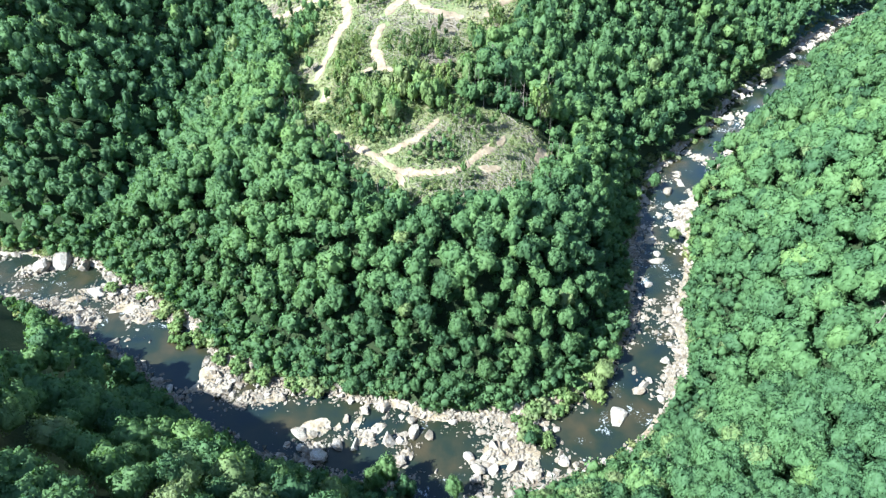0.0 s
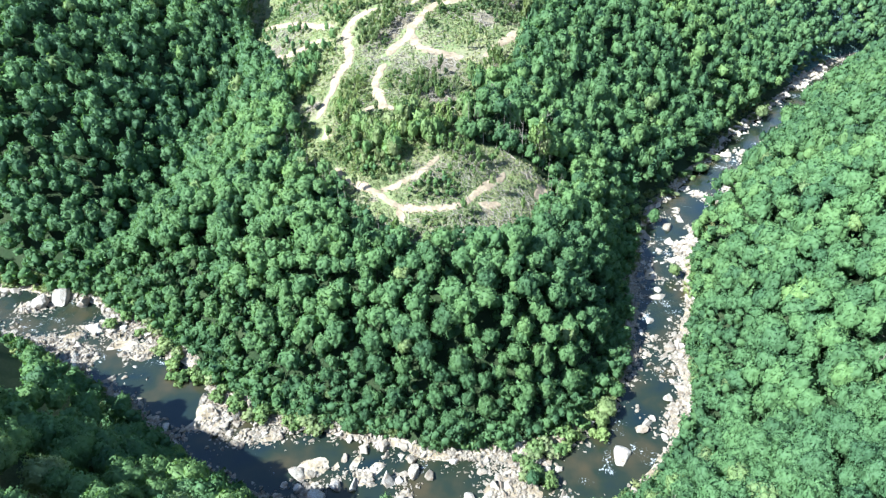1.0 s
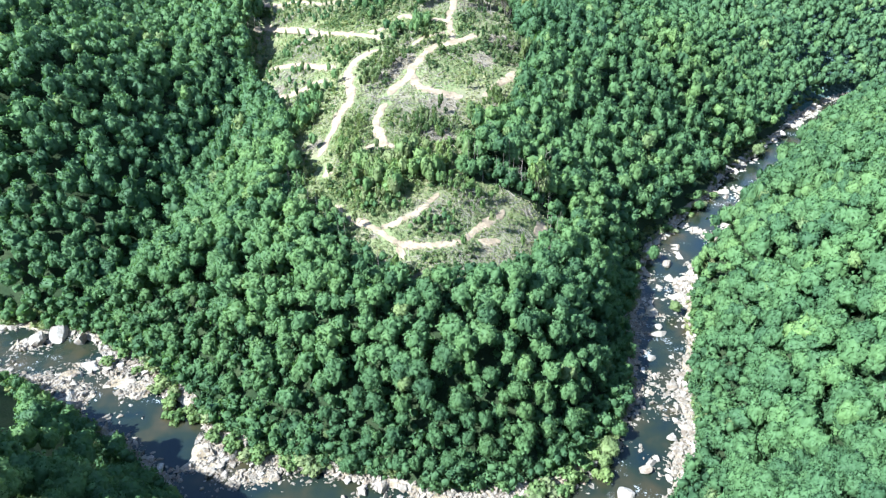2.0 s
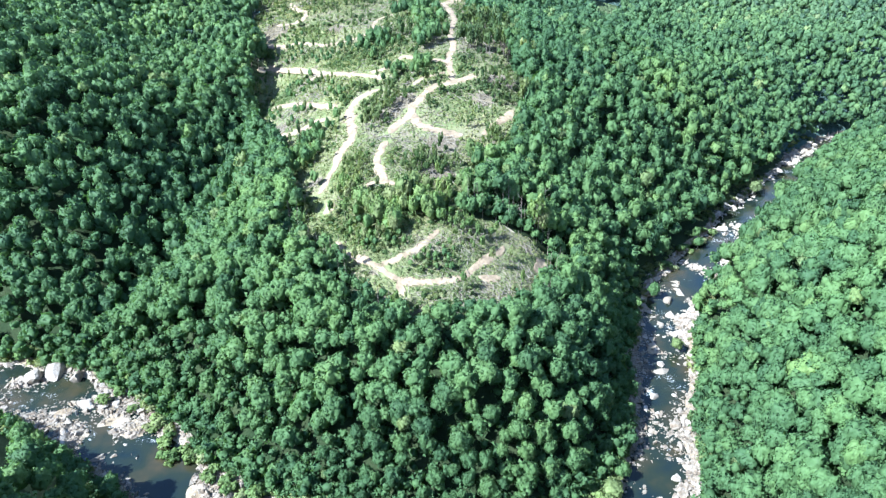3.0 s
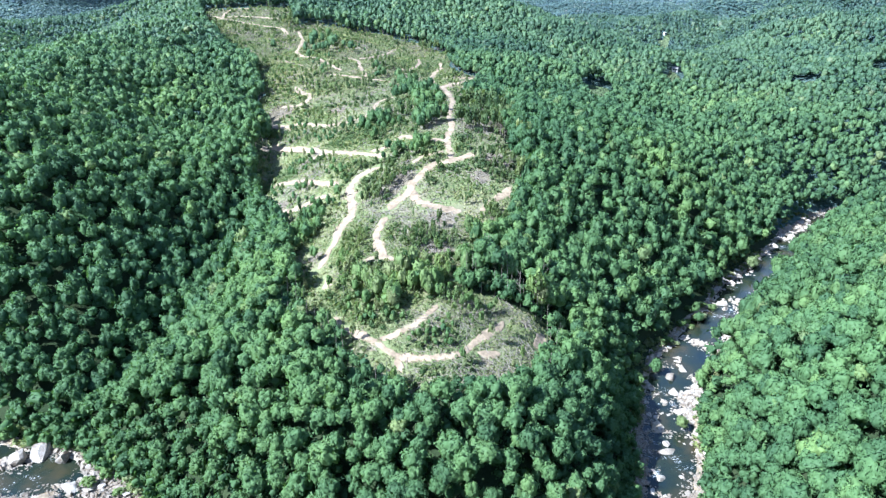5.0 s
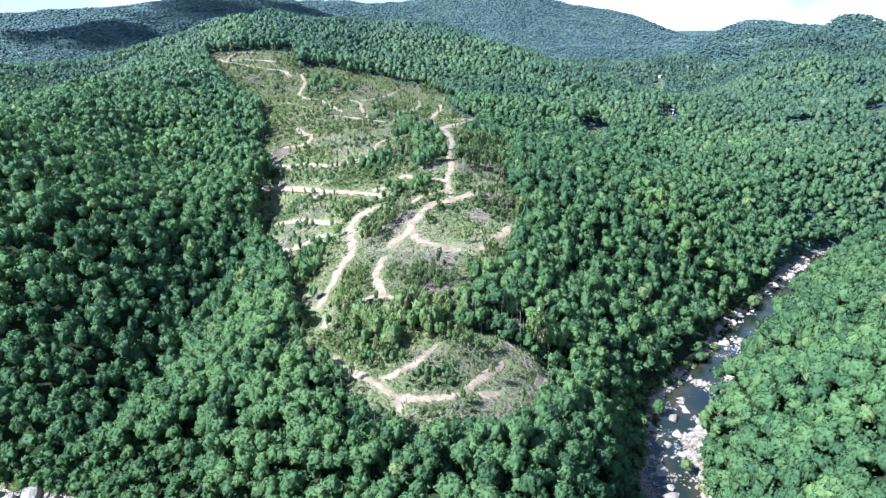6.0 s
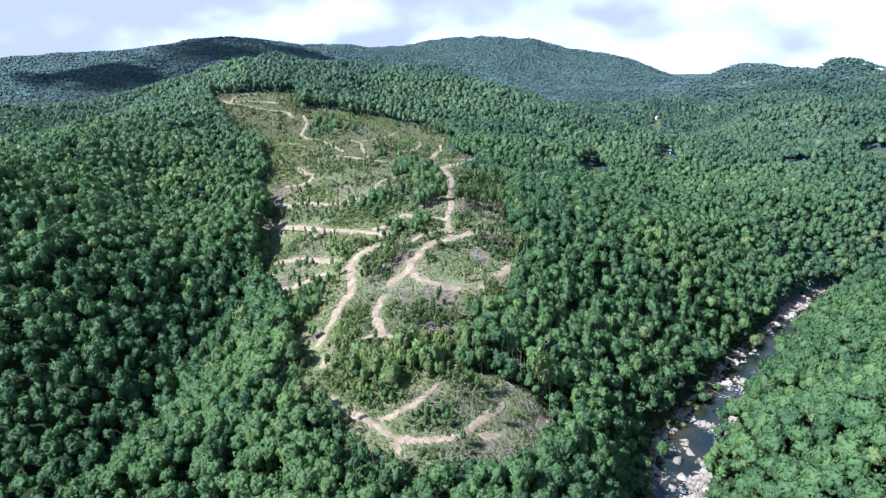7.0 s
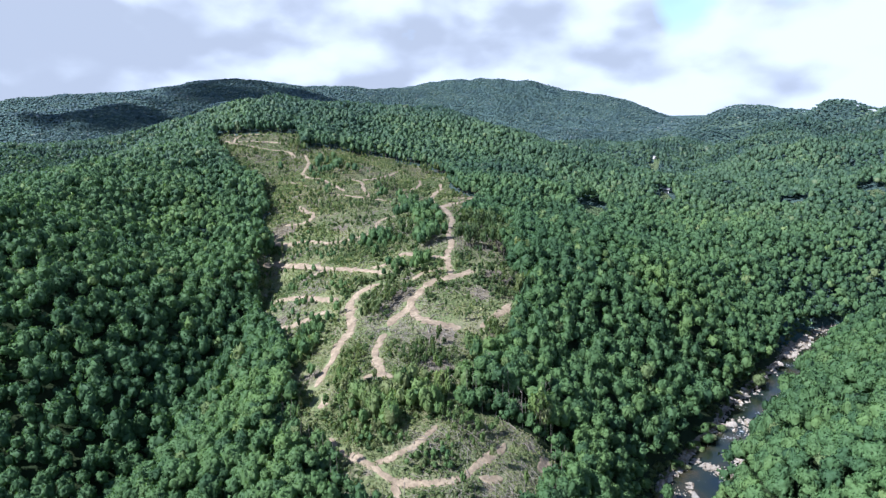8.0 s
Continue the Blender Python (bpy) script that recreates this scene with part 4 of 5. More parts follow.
# ---------------------------------------------------------------- river rocks
def boulder_arrays(seed, level=2):
    """An angular block broken along a few flat joints, its edges a little worn."""
    g = np.random.default_rng(seed)
    v, f = ICO[level]
    v = v.copy()
    for k in range(9):
        n = g.normal(size=3)
        n /= np.linalg.norm(n)
        over = v @ n - g.uniform(0.28, 0.66)
        v = v - np.where(over > 0, over * 0.97, 0)[:, None] * n
    v *= 1 + 0.035 * g.normal(size=(len(v), 1))
    return v * g.uniform(0.75, 1.6, 3) * [1.25, 1.25, 0.95], f


BOULDER_MESH = [mesh_object("river_boulder", *boulder_arrays(40 + k, 2), [rock], None, False) for k in range(10)]


def river_spots(g, count, x0, x1, y0, y1, spread=1.25):
    """Places in the bed, gathered on bars and away from the pools."""
    x, y = g.uniform(x0, x1, count * 60), g.uniform(y0, y1, count * 60)
    gap = river_gap(x, y)
    bar = 0.8 * fbm(x, y, 17, 4, 41) + 0.4 * fbm(x, y, 8, 2, 133)
    good = (gap < 3.6) & (bar + 0.75 * np.clip((gap + 6) / 6, 0, 1) > g.uniform(0.02, 1.05, len(x)))
    x, y = x[good][:count], y[good][:count]
    return x, y


g = np.random.default_rng(21)
bx, by = river_spots(g, 300, -130, 90, 78, 175)
size = np.minimum(0.6 * np.exp(g.normal(scale=0.45, size=len(bx))) + 0.2, 1.8)
BIG = [(50, 106, 2.6), (19, 90, 1.9), (23.5, 88, 1.7), (9, 90, 1.6), (13, 89.5, 1.5), (-8.5, 105, 1.5), (-8, 101, 1.7), (-15, 98, 1.9), (-24.5, 97, 1.6), (7.5, 94, 1.4), (33, 93, 1.6), (59, 115.5, 1.8),
       (61.5, 118.5, 1.5), (-29, 96.5, 1.7), (-28, 105.5, 1.3), (-3.5, 100.5, 1.6), (-148, 172, 3.0), (-142.5, 174, 3.4), (-133, 172, 3.2), (-33, 93.5, 1.8), (-40, 100, 1.7), (-36.5, 100.5, 1.4),
       (80.5, 176, 1.9), (73.5, 162.5, 1.5), (70, 128, 1.6), (82, 180, 1.8), (98, 222, 2.0), (105, 228, 1.7), (149, 290, 2.2)]
bx, by = np.r_[[b[0] for b in BIG], bx][:300], np.r_[[b[1] for b in BIG], by][:300]
size = np.r_[[b[2] for b in BIG], size][:300]
for i in range(len(bx)):
    ob = new("river_boulder", BOULDER_MESH[i % 10])
    z = max(float(ground_at(bx[i], by[i])), -0.7)
    ob.location = (bx[i], by[i], z + 0.30 * size[i])
    ob.rotation_euler = (g.normal(scale=0.15), g.normal(scale=0.15), g.uniform(0, 6.28))
    ob.scale = (size[i] * g.uniform(0.8, 1.4), size[i], size[i] * g.uniform(0.75, 1.1))
    tagged(ob, "pale sun-bleached boulder lying in the shallow river bed" if size[i] > 1.3 else "small pale angular rock in the river bed", "boulder", "river boulders")


def scree(name, count, x0, x1, y0, y1, lo, hi, level, label):
    x, y = river_spots(g, count, x0, x1, y0, y1)
    s = np.minimum(lo * np.exp(np.abs(g.normal(scale=0.6, size=len(x)))), hi)
    z = np.maximum(ground_at(x, y), -0.45) + 0.22 * s
    variants = [boulder_arrays(60 + k, level) for k in range(8)]
    joined(name, variants, g.integers(0, 8, len(x)), x, y, z, s, s, g.uniform(0, 6.28, len(x)), g.uniform(size=len(x)), rock, label, "rocks")


scree("river_rocks", 17000, -180, 130, 76, 250, 0.24, 1.25, 1, "loose pale cobbles and broken rock over the river bars")
scree("river_rocks", 1800, 80, 330, 180, 450, 0.5, 2.4, 1, "pale rocks strewn along the upper river")
scree("river_rocks", 700, -330, -150, 130, 220, 0.5, 2.2, 1, "pale rocks strewn along the lower river")

# ---------------------------------------------------------------- bank shrubs
SHRUB = [crown_arrays(900 + k, 1, 260, 0.17, True, 9, 0.8, 0.8) for k in range(5)]
SHRUB_MESH = [mesh_object("foliage", v, f, [leaf_shrub_single], None, True, None, q) for v, f, q in SHRUB]
STEM_MESH = [mesh_object("stem", *trunk_arrays(950 + k, 1.0, 0.03, 4), [bark]) for k in range(2)]


def build_shrub(x, y, r):
    base = new("shrub")
    base.location, base.rotation_euler = (x, y, float(ground_at(x, y))), (0, 0, g.uniform(0, 6.28))
    for a in range(2):
        st = part("stem", STEM_MESH[a], bark, base)
        st.scale, st.rotation_euler = (r * 1.1,) * 3, (g.normal(scale=0.2), g.normal(scale=0.2), a)
    f = part("foliage", SHRUB_MESH[g.integers(0, 5)], leaf_shrub_single, base)
    f.scale, f.location = (r, r, r * g.uniform(0.8, 1.1)), (0, 0, r * 0.75)
    tagged(base, "bright yellow-green willow shrub on the gravel bank", "shrub", "bank shrubs")


for x, y in SHRUB_SPOTS:
    for k in range(5):
        build_shrub(x + g.normal(scale=2.4), y + g.normal(scale=2.0), g.uniform(1.3, 3.0))
sx, sy = g.uniform(-190, 300, 60000), g.uniform(76, 430, 60000)
gap = river_gap(sx, sy)
ok = (gap > 0.9) & (gap < 8) & (fbm(sx, sy, 22, 2, 141) > g.uniform(-0.45, 0.7, len(sx)))
sx, sy = sx[ok][:2300], sy[ok][:2300]
sr = g.uniform(0.7, 1.9, len(sx))
SHRUB_FULL = [crown_arrays(910 + k, 1, 50, 0.23, False, 12, 0.78, 0.85) for k in range(8)]
SHRUB_LOW = [crown_arrays(930 + k, 1, 34, 0.34, False, 8, 0.85, 0.8) for k in range(6)]
joined("bank_thicket", SHRUB_FULL, g.integers(0, 6, len(sx)), sx, sy, ground_at(sx, sy) + sr * 0.5, sr, sr, g.uniform(0, 6.28, len(sx)), g.uniform(size=len(sx)), leaf_shrub,
       "low light green bushes along the gravel banks", "bushes")

# bushes that close the foot of the slope
sx, sy = g.uniform(-150, 110, 40000), g.uniform(74, 200, 40000)
gap = river_gap(sx, sy)
ok = (gap > 2.6) & (gap < 8.5) & (fbm(sx, sy, 12, 2, 147) > g.uniform(-0.9, 0.4, len(sx)))
sx, sy = sx[ok][:1900], sy[ok][:1900]
sr = g.uniform(0.9, 2.2, len(sx))
joined("bank_thicket", SHRUB_FULL, g.integers(0, 6, len(sx)), sx, sy, ground_at(sx, sy) + sr * 0.45, sr, sr * g.uniform(0.9, 1.5, len(sx)), g.uniform(0, 6.28, len(sx)), np.clip(g.normal(0.42, 0.2, len(sx)), 0, 1), leaf_forest,
       "green bushes and young trees at the foot of the wooded slope", "bushes")

# single trees on the gravel banks
for x, y, r, h in [(184, 334, 4.2, 11), (92, 225, 3.0, 9), (90, 188, 2.6, 7), (155, 313, 2.8, 10), (128, 270, 2.6, 8), (129, 277, 2.2, 9), (49, 121, 3.6, 7), (24, 97, 2.2, 6), (-14, 85, 3.4, 13), (-17, 82, 3.0, 12), (-9, 81, 3.2, 10), (3, 82, 2.6, 9), (53, 127, 2.6, 7), (47, 117, 2.4, 6)]:
    base = new("tree")
    base.location, base.rotation_euler = (x, y, float(ground_at(x, y))), (0, 0, g.uniform(0, 6.28))
    st = part("trunk", TRUNK_MESH[0], bark, base)
    st.scale = (h * 0.85,) * 3
    # lighter leaf colour gives these bank trees their sunlit look
    cr = part("crown", SUNNY_MESH[g.integers(0, 8)], leaf_sunny_single, base)
    cr.scale, cr.location = (r, r, h * 0.46), (0, 0, h * 0.6)
    tagged(base, "lone leafy tree growing on the pale river bank", "tree", "riverside trees")

# ---------------------------------------------------------------- cut-over ridge
def in_cut(x, y):
    return inside_cut(x, y)


def brush_arrays(seed, leaves, size):
    h = np.random.default_rng(seed)
    d = h.normal(size=(leaves, 3))
    d /= np.linalg.norm(d, axis=1)[:, None]
    p = d * h.uniform(0.5, 1.0, (leaves, 1))
    p[:, 2] = np.abs(p[:, 2]) * 0.9
    n = np.abs(d) * np.sign(d * [1, 1, 0] + [0, 0, 1]) * [1, 1, 0.8] + h.normal(scale=0.35, size=d.shape)
    n /= np.linalg.norm(n, axis=1)[:, None]
    u = np.cross(n, h.normal(size=n.shape))
    u /= np.linalg.norm(u, axis=1)[:, None]
    w = np.cross(n, u)
    s = size * h.uniform(0.5, 1.3, (leaves, 1))
    v = np.stack([p - u * s, p + u * s * 0.6 - w * s * 0.6, p + w * s], 1).reshape(-1, 3)
    return v, np.arange(len(v)).reshape(-1, 3), np.repeat(unit(0.5 * d + [0, 0, 0.8]), 3, 0)


BRUSH_NEAR = [brush_arrays(1000 + k, 16, 0.34) for k in range(8)]
BRUSH_FAR = [brush_arrays(1050 + k, 7, 0.55) for k in range(8)]


def brush(y0, y1, spacing, rad, variants, keep):
    x, y = scatter(g, spacing, -280, 60, y0, y1, 0.5)
    ok = in_cut(x, y) & (road_gap(x, y) > -0.7 + 1.3 * g.uniform(size=len(x)) ** 0.7)
    x, y = x[ok], y[ok]
    dense = fbm(x, y, 30, 3, 151) - 1.3 * bareness(x, y)
    ok = dense + keep > g.uniform(-0.8, 0.9, len(x))
    x, y, dense = x[ok], y[ok], dense[ok]
    r = g.uniform(*rad, len(x)) * (1 + 0.35 * dense)
    t = np.clip(0.5 - 0.4 * dense + g.normal(scale=0.25, size=len(x)), 0, 1)
    joined("undergrowth", variants, g.integers(0, 8, len(x)), x, y, ground_at(x, y) + r * 0.1, r, r * g.uniform(0.7, 1.5, len(x)), g.uniform(0, 6.28, len(x)), t, leaf_brush,
           "tangled light green regrowth and brambles on cut-over ground", "undergrowth")


brush(150, 260, 1.0, (0.4, 1.0), BRUSH_NEAR, 0.85)
brush(260, 420, 1.3, (0.45, 1.1), BRUSH_FAR, 0.8)
brush(420, 780, 1.9, (0.6, 1.4), BRUSH_FAR, 0.75)


def bushes(y0, y1, count, rad, label):
    """Knee- to head-high saplings in drifts."""
    x, y = g.uniform(-280, 60, count * 22), g.uniform(y0, y1, count * 22)
    ok = in_cut(x, y) & (fbm(x, y, 24, 3, 157) > g.uniform(-0.35, 0.5, len(x)))
    x, y = x[ok], y[ok]
    ok = (road_gap(x, y) > 2.2) & (bareness(x, y) < 0.5)
    x, y = x[ok][:count], y[ok][:count]
    r = rad[0] + (rad[1] - rad[0]) * g.beta(1.2, 2.6, len(x))
    joined("saplings", SHRUB_LOW, g.integers(0, 6, len(x)), x, y, ground_at(x, y) + r * 0.6, r, r * g.uniform(0.9, 1.9, len(x)), g.uniform(0, 6.28, len(x)), np.clip(g.normal(0.28, 0.32, len(x)), 0, 1), leaf_shrub, label, "saplings")


bushes(150, 260, 1100, (0.4, 1.8), "light green sapling bushes sprouting on the cut slope")
bushes(260, 420, 1900, (0.5, 2.1), "light green sapling bushes sprouting on the cut ridge")
bushes(420, 780, 2000, (0.6, 2.3), "light green sapling bushes on the far cut-over ridge")


def logging_slash(y0, y1, count, thick, label):
    """Felled stems and lopped tops, lying across one another in drifts."""
    x, y = g.uniform(-280, 60, count * 25), g.uniform(y0, y1, count * 25)
    ok = in_cut(x, y) & (road_gap(x, y) > 0.4) & (fbm(x, y, 26, 3, 161) + 1.6 * bareness(x, y) > g.uniform(-0.2, 0.9, len(x)))
    x, y = x[ok][:count], y[ok][:count]
    pieces = []
    for cx, cy in zip(x, y):
        a, ln, r = g.uniform(0, 3.14), g.uniform(2.2, 7.5), g.uniform(*thick)
        ends = np.array([[cx - math.cos(a) * ln / 2, cy - math.sin(a) * ln / 2], [cx + math.cos(a) * ln / 2, cy + math.sin(a) * ln / 2]])
        z = ground_at(ends[:, 0], ends[:, 1]) + r + g.uniform(0.05, 0.75, 2)
        mid = np.r_[ends.mean(0), z.mean() + g.normal(scale=0.12)]
        pieces.append(tube([np.r_[ends[0], z[0]], mid, np.r_[ends[1], z[1]]], [r, r * 0.85, r * 0.5], 4))
    v, f = join_arrays(pieces)
    tagged(new("logging_slash", mesh_object("logging_slash", v, f, [bare_wood], None, True)), label, "logs", kind="stuff")


logging_slash(150, 260, 1500, (0.05, 0.12), "grey-white felled stems and lopped branches strewn on the slope")
logging_slash(260, 420, 2600, (0.06, 0.16), "grey-white felled stems and lopped branches strewn on the ridge")
logging_slash(420, 760, 2200, (0.09, 0.22), "grey-white felled stems strewn on the far cut-over ridge")

# retained trees
SLIM = [crown_arrays(1100 + k, 1, 110, 0.24, True, 9, 0.72) for k in range(8)]
SLIM_FAR = [crown_arrays(1120 + k, 1, 44, 0.28, False, 9, 0.72) for k in range(8)]
SLIM_MESH = [mesh_object("crown", v, f, [leaf_shrub_single], None, True, None, q) for v, f, q in SLIM]
POLE_MESH = [mesh_object("trunk", *trunk_arrays(1150 + k, 1.0, 0.011, 4), [bark]) for k in range(4)]
THIN_LOWER = [(45, 331, 2, 12, 16), (42, 294, 2, 12, 15), (29, 310, 4.7, 14, 8), (23, 262, 3.1, 16, 9), (-34, 280, 4.4, 22, 7), (-25, 292, 4.5, 18, 7), (-38, 241, 3.4, 22, 5), (-40, 226, 2.8, 16, 5), (-3, 240, 5.7, 26, 6), (-14, 237, 4.2, 14, 6), (37, 212, 2, 8, 14), (4, 196, 4.1, 14, 6), (14, 196, 3.3, 12, 6), (0, 215, 3.0, 14, 8), (-35, 221, 2.7, 14, 8), (-9, 311, 5.9, 20, 8), (13, 276, 5.3, 10, 4)]            # x, y, spread, how many, height
THIN_UPPER = [(27, 393, 8.1, 34, 15), (33, 359, 6.1, 26, 14), (16, 349, 4.6, 16, 12), (-155, 690, 9.1, 14, 11), (-101, 646, 13.3, 14, 9), (-49, 580, 11.8, 14, 9), (-13, 669, 8.7, 12, 12), (-60, 491, 10.1, 12, 8), (-90, 507, 10.5, 10, 8), (-22, 385, 5.8, 14, 9), (-155, 579, 10.0, 10, 8), (-201, 665, 15.4, 14, 8)]


def build_slim(x, y, h, r):
    base = new("slender_tree")
    base.location, base.rotation_euler = (x, y, float(ground_at(x, y))), (0, 0, g.uniform(0, 6.28))
    t = part("trunk", POLE_MESH[g.integers(0, 4)], bark, base)
    t.scale = (h * 0.95,) * 3
    c = part("crown", SLIM_MESH[g.integers(0, 8)], leaf_shrub_single, base)
    c.scale = (r * 0.85, r * 0.85, h * g.uniform(0.32, 0.44))
    c.location = (0, 0, h - c.scale[2] * 0.8)
    tagged(base, "slender tree with a thin crown retained on cut-over ground", "tree", "residual trees")


lone, many = [], []
for cx, cy, spread, count, h in THIN_LOWER + THIN_UPPER:
    for k in range(int(count * 1.4)):
        many.append((cx + g.normal() * spread, cy + g.normal() * spread, h * g.uniform(0.7, 1.15), h * g.uniform(0.14, 0.25)))
x, y = g.uniform(-280, 60, 12000), 150 + 620 * g.uniform(size=12000) ** 1.3
ok = in_cut(x, y) & (bareness(x, y) < 0.4)
for px_, py_ in zip(x[ok][:900], y[ok][:900]):
    hh = g.uniform(2.5, 9)
    many.append((px_, py_, hh, hh * g.uniform(0.11, 0.2)))
many = [m for m, r in zip(many, road_gap(np.array([m[0] for m in many]), np.array([m[1] for m in many]))) if r > 2.0]
many.sort(key=lambda m: m[1])
for m in many[:150]:
    build_slim(*m)
m = np.array(many[150:])
if len(m):
    joined("residual_trees", SLIM_FAR, g.integers(0, 8, len(m)), m[:, 0], m[:, 1], ground_at(m[:, 0], m[:, 1]) + m[:, 2] * 0.66, m[:, 3] * 0.85, m[:, 2] * 0.42, g.uniform(0, 6.28, len(m)), np.clip(g.normal(0.3, 0.25, len(m)), 0, 1), leaf_shrub,
           "slim residual trees scattered over the cut-over ridge", "trees")
    poles = [trunk_arrays(1200 + k, float(q[2]) * 0.9, float(q[2]) * 0.011, 1) for k, q in enumerate(m)]
    zz = ground_at(m[:, 0], m[:, 1])
    v, f = join_arrays([(a + [q[0], q[1], z], b) for (a, b), q, z in zip(poles, m, zz)])
    tagged(new("residual_stems", mesh_object("residual_stems", v, f, [bark], None, True)), "thin grey stems of trees retained on the ridge", "tree trunks", kind="stuff")

# stands left uncut, full-crowned and leafed low
STANDS_LOWER = [(-83, 349, 8.9, 30, 5), (-61, 317, 5.5, 16, 5), (-78, 312, 6.2, 18, 5), (-60, 284, 4.5, 18, 7), (-62, 266, 4.8, 26, 9), (-48, 240, 2.4, 12, 8), (-29, 211, 2.6, 16, 10), (-23, 204, 2.9, 18, 10), (-13, 212, 3.4, 20, 10), (-7, 205, 3.8, 22, 10), (-18, 199, 2.9, 14, 9), (15, 243, 2.4, 16, 11), (12, 222, 2.2, 16, 11), (22, 228, 2, 4, 13), (-27, 194, 3.7, 22, 4.5), (-19, 190, 2.8, 12, 4), (-6, 178, 3.8, 26, 3.5), (2, 181, 3.1, 16, 3.5)]            # x, y, spread, how many, height
STANDS_UPPER = [(-117, 619, 12.8, 26, 13), (-20, 469, 7.4, 34, 12), (-31, 504, 6.6, 20, 10), (-11, 403, 4.5, 18, 12), (-8, 360, 4.7, 22, 12), (-32, 370, 7.0, 20, 10), (-45, 382, 4.3, 10, 9), (-49, 529, 6.9, 14, 8), (-100, 539, 4.1, 6, 7), (-119, 587, 11.1, 10, 5), (-85, 610, 8.0, 8, 6), (-103, 421, 9.0, 24, 5), (-69, 381, 8.0, 24, 5), (-25, 325, 3.7, 14, 8), (-12, 325, 3.7, 14, 8)]
patches = np.array([(cx + g.normal() * spread, cy + g.normal() * spread * 1.3, h_ * g.uniform(0.65, 1.15)) for cx, cy, spread, n_, h_ in STANDS_LOWER + STANDS_UPPER for _k in range(n_)])
patches = patches[(road_gap(patches[:, 0], patches[:, 1]) > 1.8) & in_cut(patches[:, 0], patches[:, 1])]
sr = patches[:, 2] * g.uniform(0.15, 0.27, len(patches)) + 0.3
joined("tree_stand", CROWN_HALF, g.integers(0, 12, len(patches)), patches[:, 0], patches[:, 1], ground_at(patches[:, 0], patches[:, 1]) + patches[:, 2] * 0.54, sr, patches[:, 2] * 0.5, g.uniform(0, 6.28, len(patches)), np.clip(tree_tint(g, patches[:, 0], patches[:, 1]) + 0.22, 0, 1), leaf_forest,
       "stands of full-crowned trees left between the logging roads", "trees")

# forest-edge poles: tall bare stems laid open along the cut
ex, ey = scatter(g, 5.5, -290, 70, 150, 780, 0.5)
near = ~in_cut(ex, ey) & (in_cut(ex + 7, ey) | in_cut(ex - 7, ey) | in_cut(ex, ey - 8))
ex, ey = ex[near][:700], ey[near][:700]
ez = ground_at(ex, ey)
poles = [trunk_arrays(1700 + k, 11.5, 0.13, 0) for k in range(len(ex))]
v, f = join_arrays([(a + [x, y, z], b) for (a, b), x, y, z in zip(poles, ex, ey, ez)])
tagged(new("edge_stems", mesh_object("edge_stems", v, f, [bark], None, True)), "tall pale stems exposed along the forest edge", "tree trunks", kind="stuff")

# ---------------------------------------------------------------- dead trees
SNAGS = [(53, 159), (137, 177), (71, 66), (51, 78), (40, 223), (26, 217), (19, 228), (30, 209), (105, 103), (230, 375)]
for k, (x, y) in enumerate(SNAGS):
    h = g.uniform(12, 17)
    ob = new("dead_tree", mesh_object("dead_tree", *trunk_arrays(1300 + k, h, 0.17, 9, True), [bark], None, True))
    ob.location = (x, y, float(ground_at(x, y)))
    tagged(ob, "bare grey dead tree standing among green crowns", "dead tree", "dead trees")

# ---------------------------------------------------------------- houses up the valley
def plain(name, colour, rough=0.7):
    m, n, l, b = material(name)
    pos = position(n)
    t = noise_node(n, l, 0.8, 4, 0.6, pos)
    c = ramp_node(n, l, t.outputs[0], [(0.3, tuple(0.8 * q for q in colour)), (0.7, colour)])
    l.new(c.outputs[0], b.inputs["Base Color"])
    b.inputs["Roughness"].default_value = rough
    return m


white_wall, pale_roof, grey_roof, window_dark = plain("painted_wall", (0.52, 0.50, 0.46)), plain("pale_metal_roof", (0.40, 0.36, 0.31), 0.6), plain("shingle_roof", (0.26, 0.25, 0.25)), plain("window_glass", (0.04, 0.05, 0.06), 0.1)


def box(w, d, h, x=0, y=0, z=0):
    v = np.array([(sx * w / 2 + x, sy * d / 2 + y, sz * h + z) for sz in (0, 1) for sy in (-1, 1) for sx in (-1, 1)], float)
    f = np.array([(0, 2, 3, 1), (4, 5, 7, 6), (0, 1, 5, 4), (2, 6, 7, 3), (0, 4, 6, 2), (1, 3, 7, 5)])
    return v, f


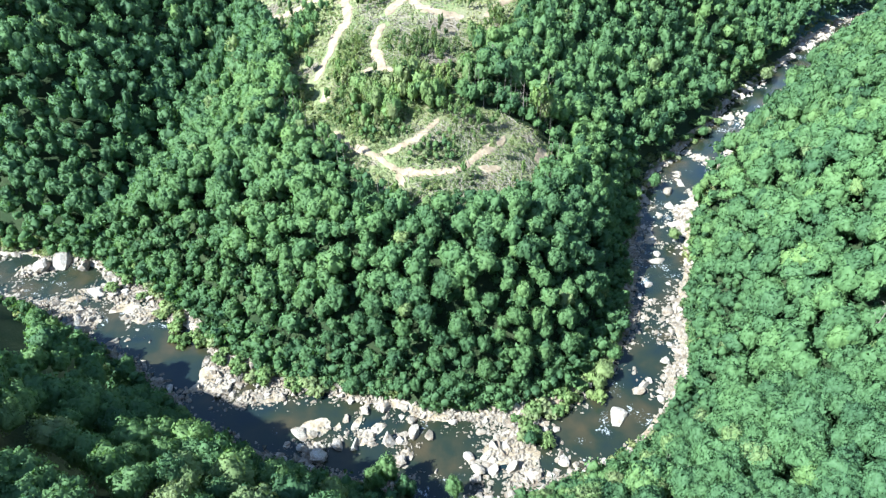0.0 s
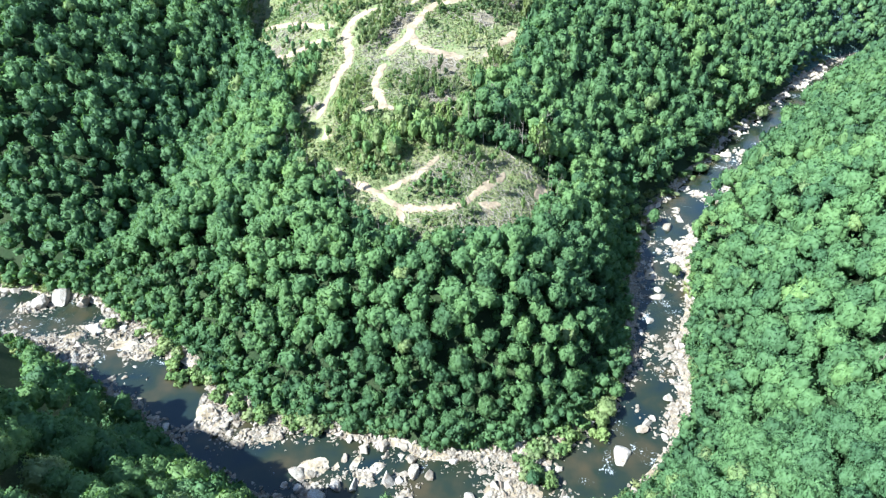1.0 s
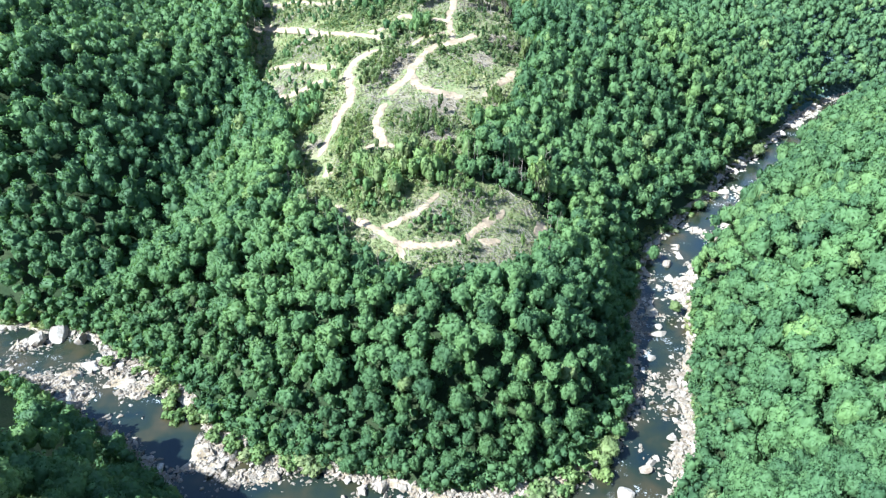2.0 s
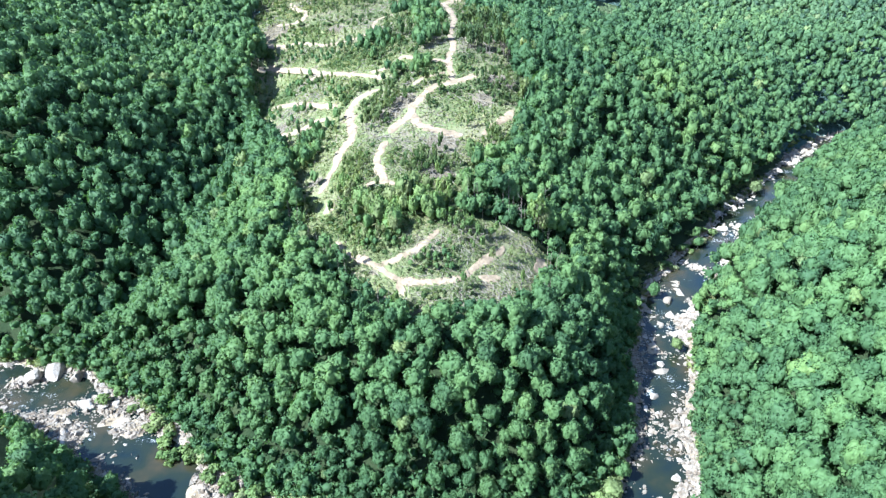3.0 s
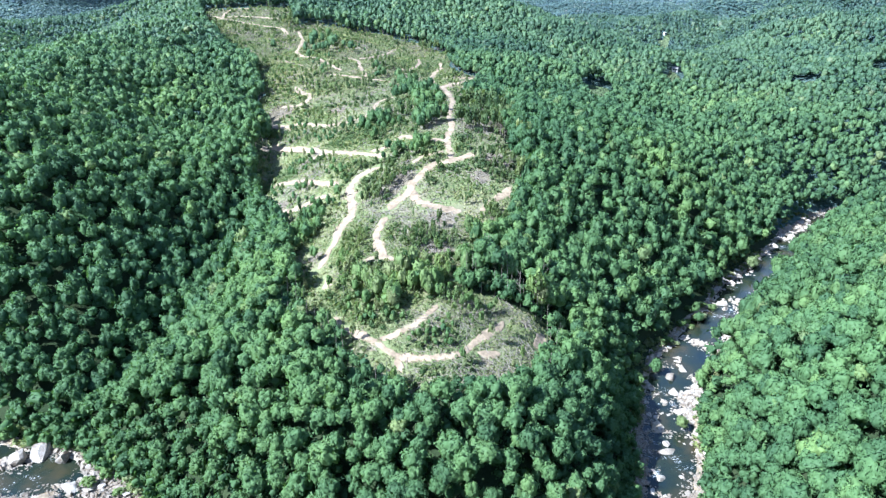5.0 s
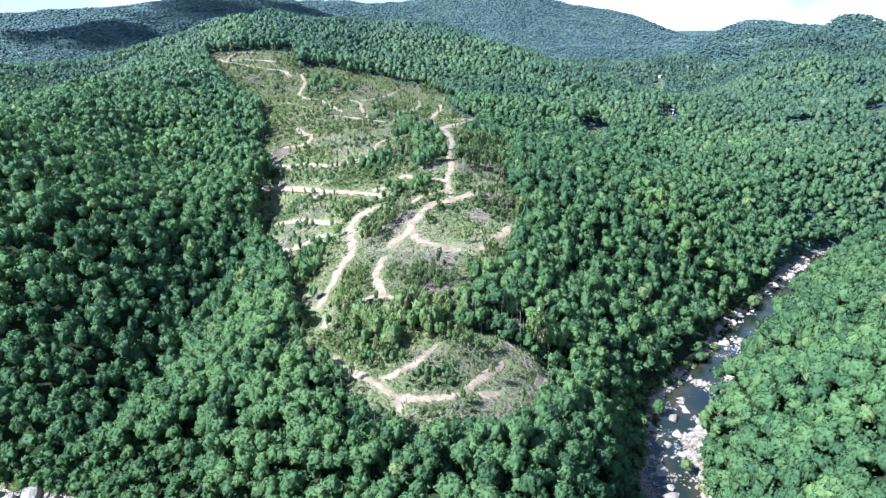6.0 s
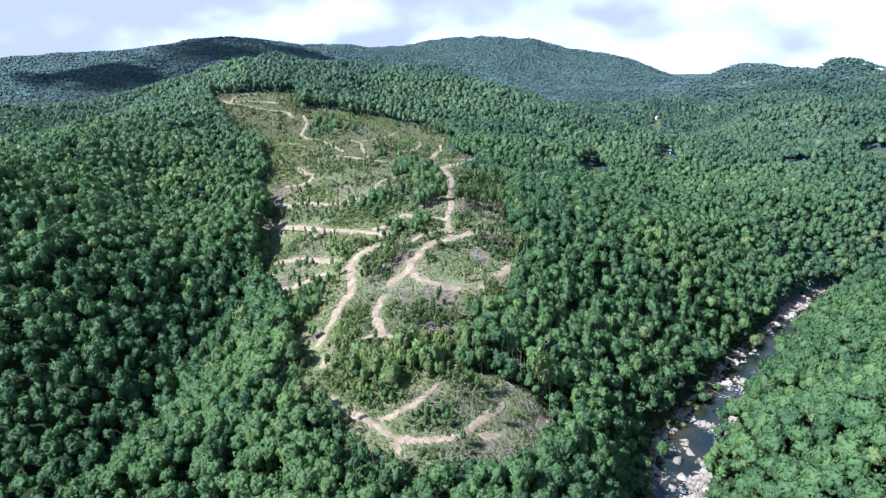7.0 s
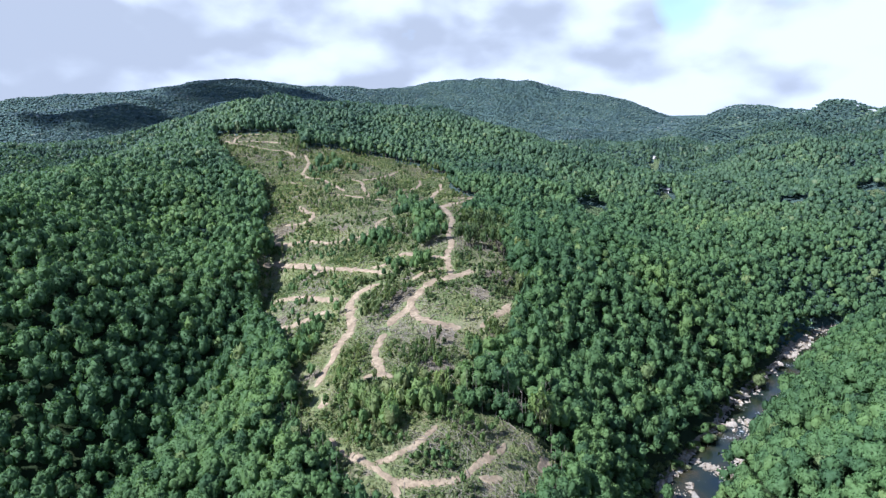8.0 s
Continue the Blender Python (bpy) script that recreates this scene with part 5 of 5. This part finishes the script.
def build_house(x, y, w, d, turn, roof_mat, words):
    base = new("house")
    base.location, base.rotation_euler = (x, y, float(ground_at(x, y)) - 0.4), (0, 0, turn)
    body_v, body_f = box(w, d, 4.0)
    gable = np.array([(-w / 2, -d / 2, 4.0), (-w / 2, d / 2, 4.0), (-w / 2, 0, 4.0 + d * 0.3), (w / 2, -d / 2, 4.0), (w / 2, d / 2, 4.0), (w / 2, 0, 4.0 + d * 0.3)])
    tris = np.array([(0, 1, 2, 2), (3, 5, 4, 4)])
    part("wall", (body_v, body_f), white_wall, base)
    part("gable", (gable, tris[:, :3]), white_wall, base)
    for s in (-1, 1):
        e, hh = d / 2 + 0.6, 4.0 - 0.36
        top = 4.0 + d * 0.3 + 0.12
        v = np.array([(-w / 2 - 0.6, s * e, hh), (w / 2 + 0.6, s * e, hh), (w / 2 + 0.6, 0, top), (-w / 2 - 0.6, 0, top)])
        v = np.vstack([v, v + [0, 0, 0.22]])
        part("roof", (v, np.array([(0, 1, 2, 3), (4, 7, 6, 5), (0, 4, 5, 1), (1, 5, 6, 2), (2, 6, 7, 3), (3, 7, 4, 0)])), roof_mat, base)
    for k in range(3):
        opening = part("window", box(1.4, 0.1, 1.6, (k - 1) * w * 0.3, -d / 2 - 0.02, 2.0), pale_roof, base)
        part("pane", box(1.2, 0.04, 1.4, (k - 1) * w * 0.3, -d / 2 - 0.08, 2.1), window_dark, opening)
    part("door", box(1.1, 0.12, 2.1, w * 0.15, -d / 2 - 0.04, 0.4), window_dark, base)
    tagged(base, words, "house", "valley houses")


HOUSES = [(334, 726), (236, 644), (386, 1122), (268, 1233), (868, 1400)]
for k, (x, y) in enumerate(HOUSES):
    build_house(x, y, (10, 5, 5, 5, 8)[k % 5], (6, 4.5, 4, 4, 6)[k % 5], (0.4, -0.2, 0.5, 0.1, 0.7)[k % 5], (pale_roof, grey_roof)[k % 2],
                ("long white farmhouse with a pale metal roof in a clearing", "white house with a grey shingle roof among trees")[k % 2])

# ---------------------------------------------------------------- clouds whose shadows lie on the western mountain
cloud_white, _n, _l, _b = material("cloud_vapour")
_b.inputs["Base Color"].default_value, _b.inputs["Roughness"].default_value = (0.85, 0.86, 0.88, 1), 1.0
_t, _x = _n.new("ShaderNodeBsdfTransparent"), _n.new("ShaderNodeMixShader")
_x.inputs[0].default_value = 0.7
_l.new(_b.outputs[0], _x.inputs[1])
_l.new(_t.outputs[0], _x.inputs[2])
_l.new(_x.outputs[0], _n["Material Output"].inputs[0])
for k, (spot, wide, deep) in enumerate([((-850, 2640, 285), 330, 300), ((-1130, 2120, 180), 240, 90), ((-470, 2800, 243), 130, 90)]):
    h = np.random.default_rng(1900 + k)
    c = h.normal(size=(26, 3)) * [wide * 0.42, deep * 0.5, 26]
    pieces = [(ICO[2][0] * (h.uniform(70, 150) * np.array([1, 0.8, 0.5])) * (1 + 0.12 * h.normal(size=(len(ICO[2][0]), 1))) + q, ICO[2][1]) for q in c]
    ob = new("cloud", mesh_object("cloud", *join_arrays(pieces), [cloud_white], None, True))
    ob.location = Vector(spot) + SUN_WAY * 1450
    tagged(ob, "white fair-weather cumulus cloud drifting over the mountains", "cloud", kind="structure")
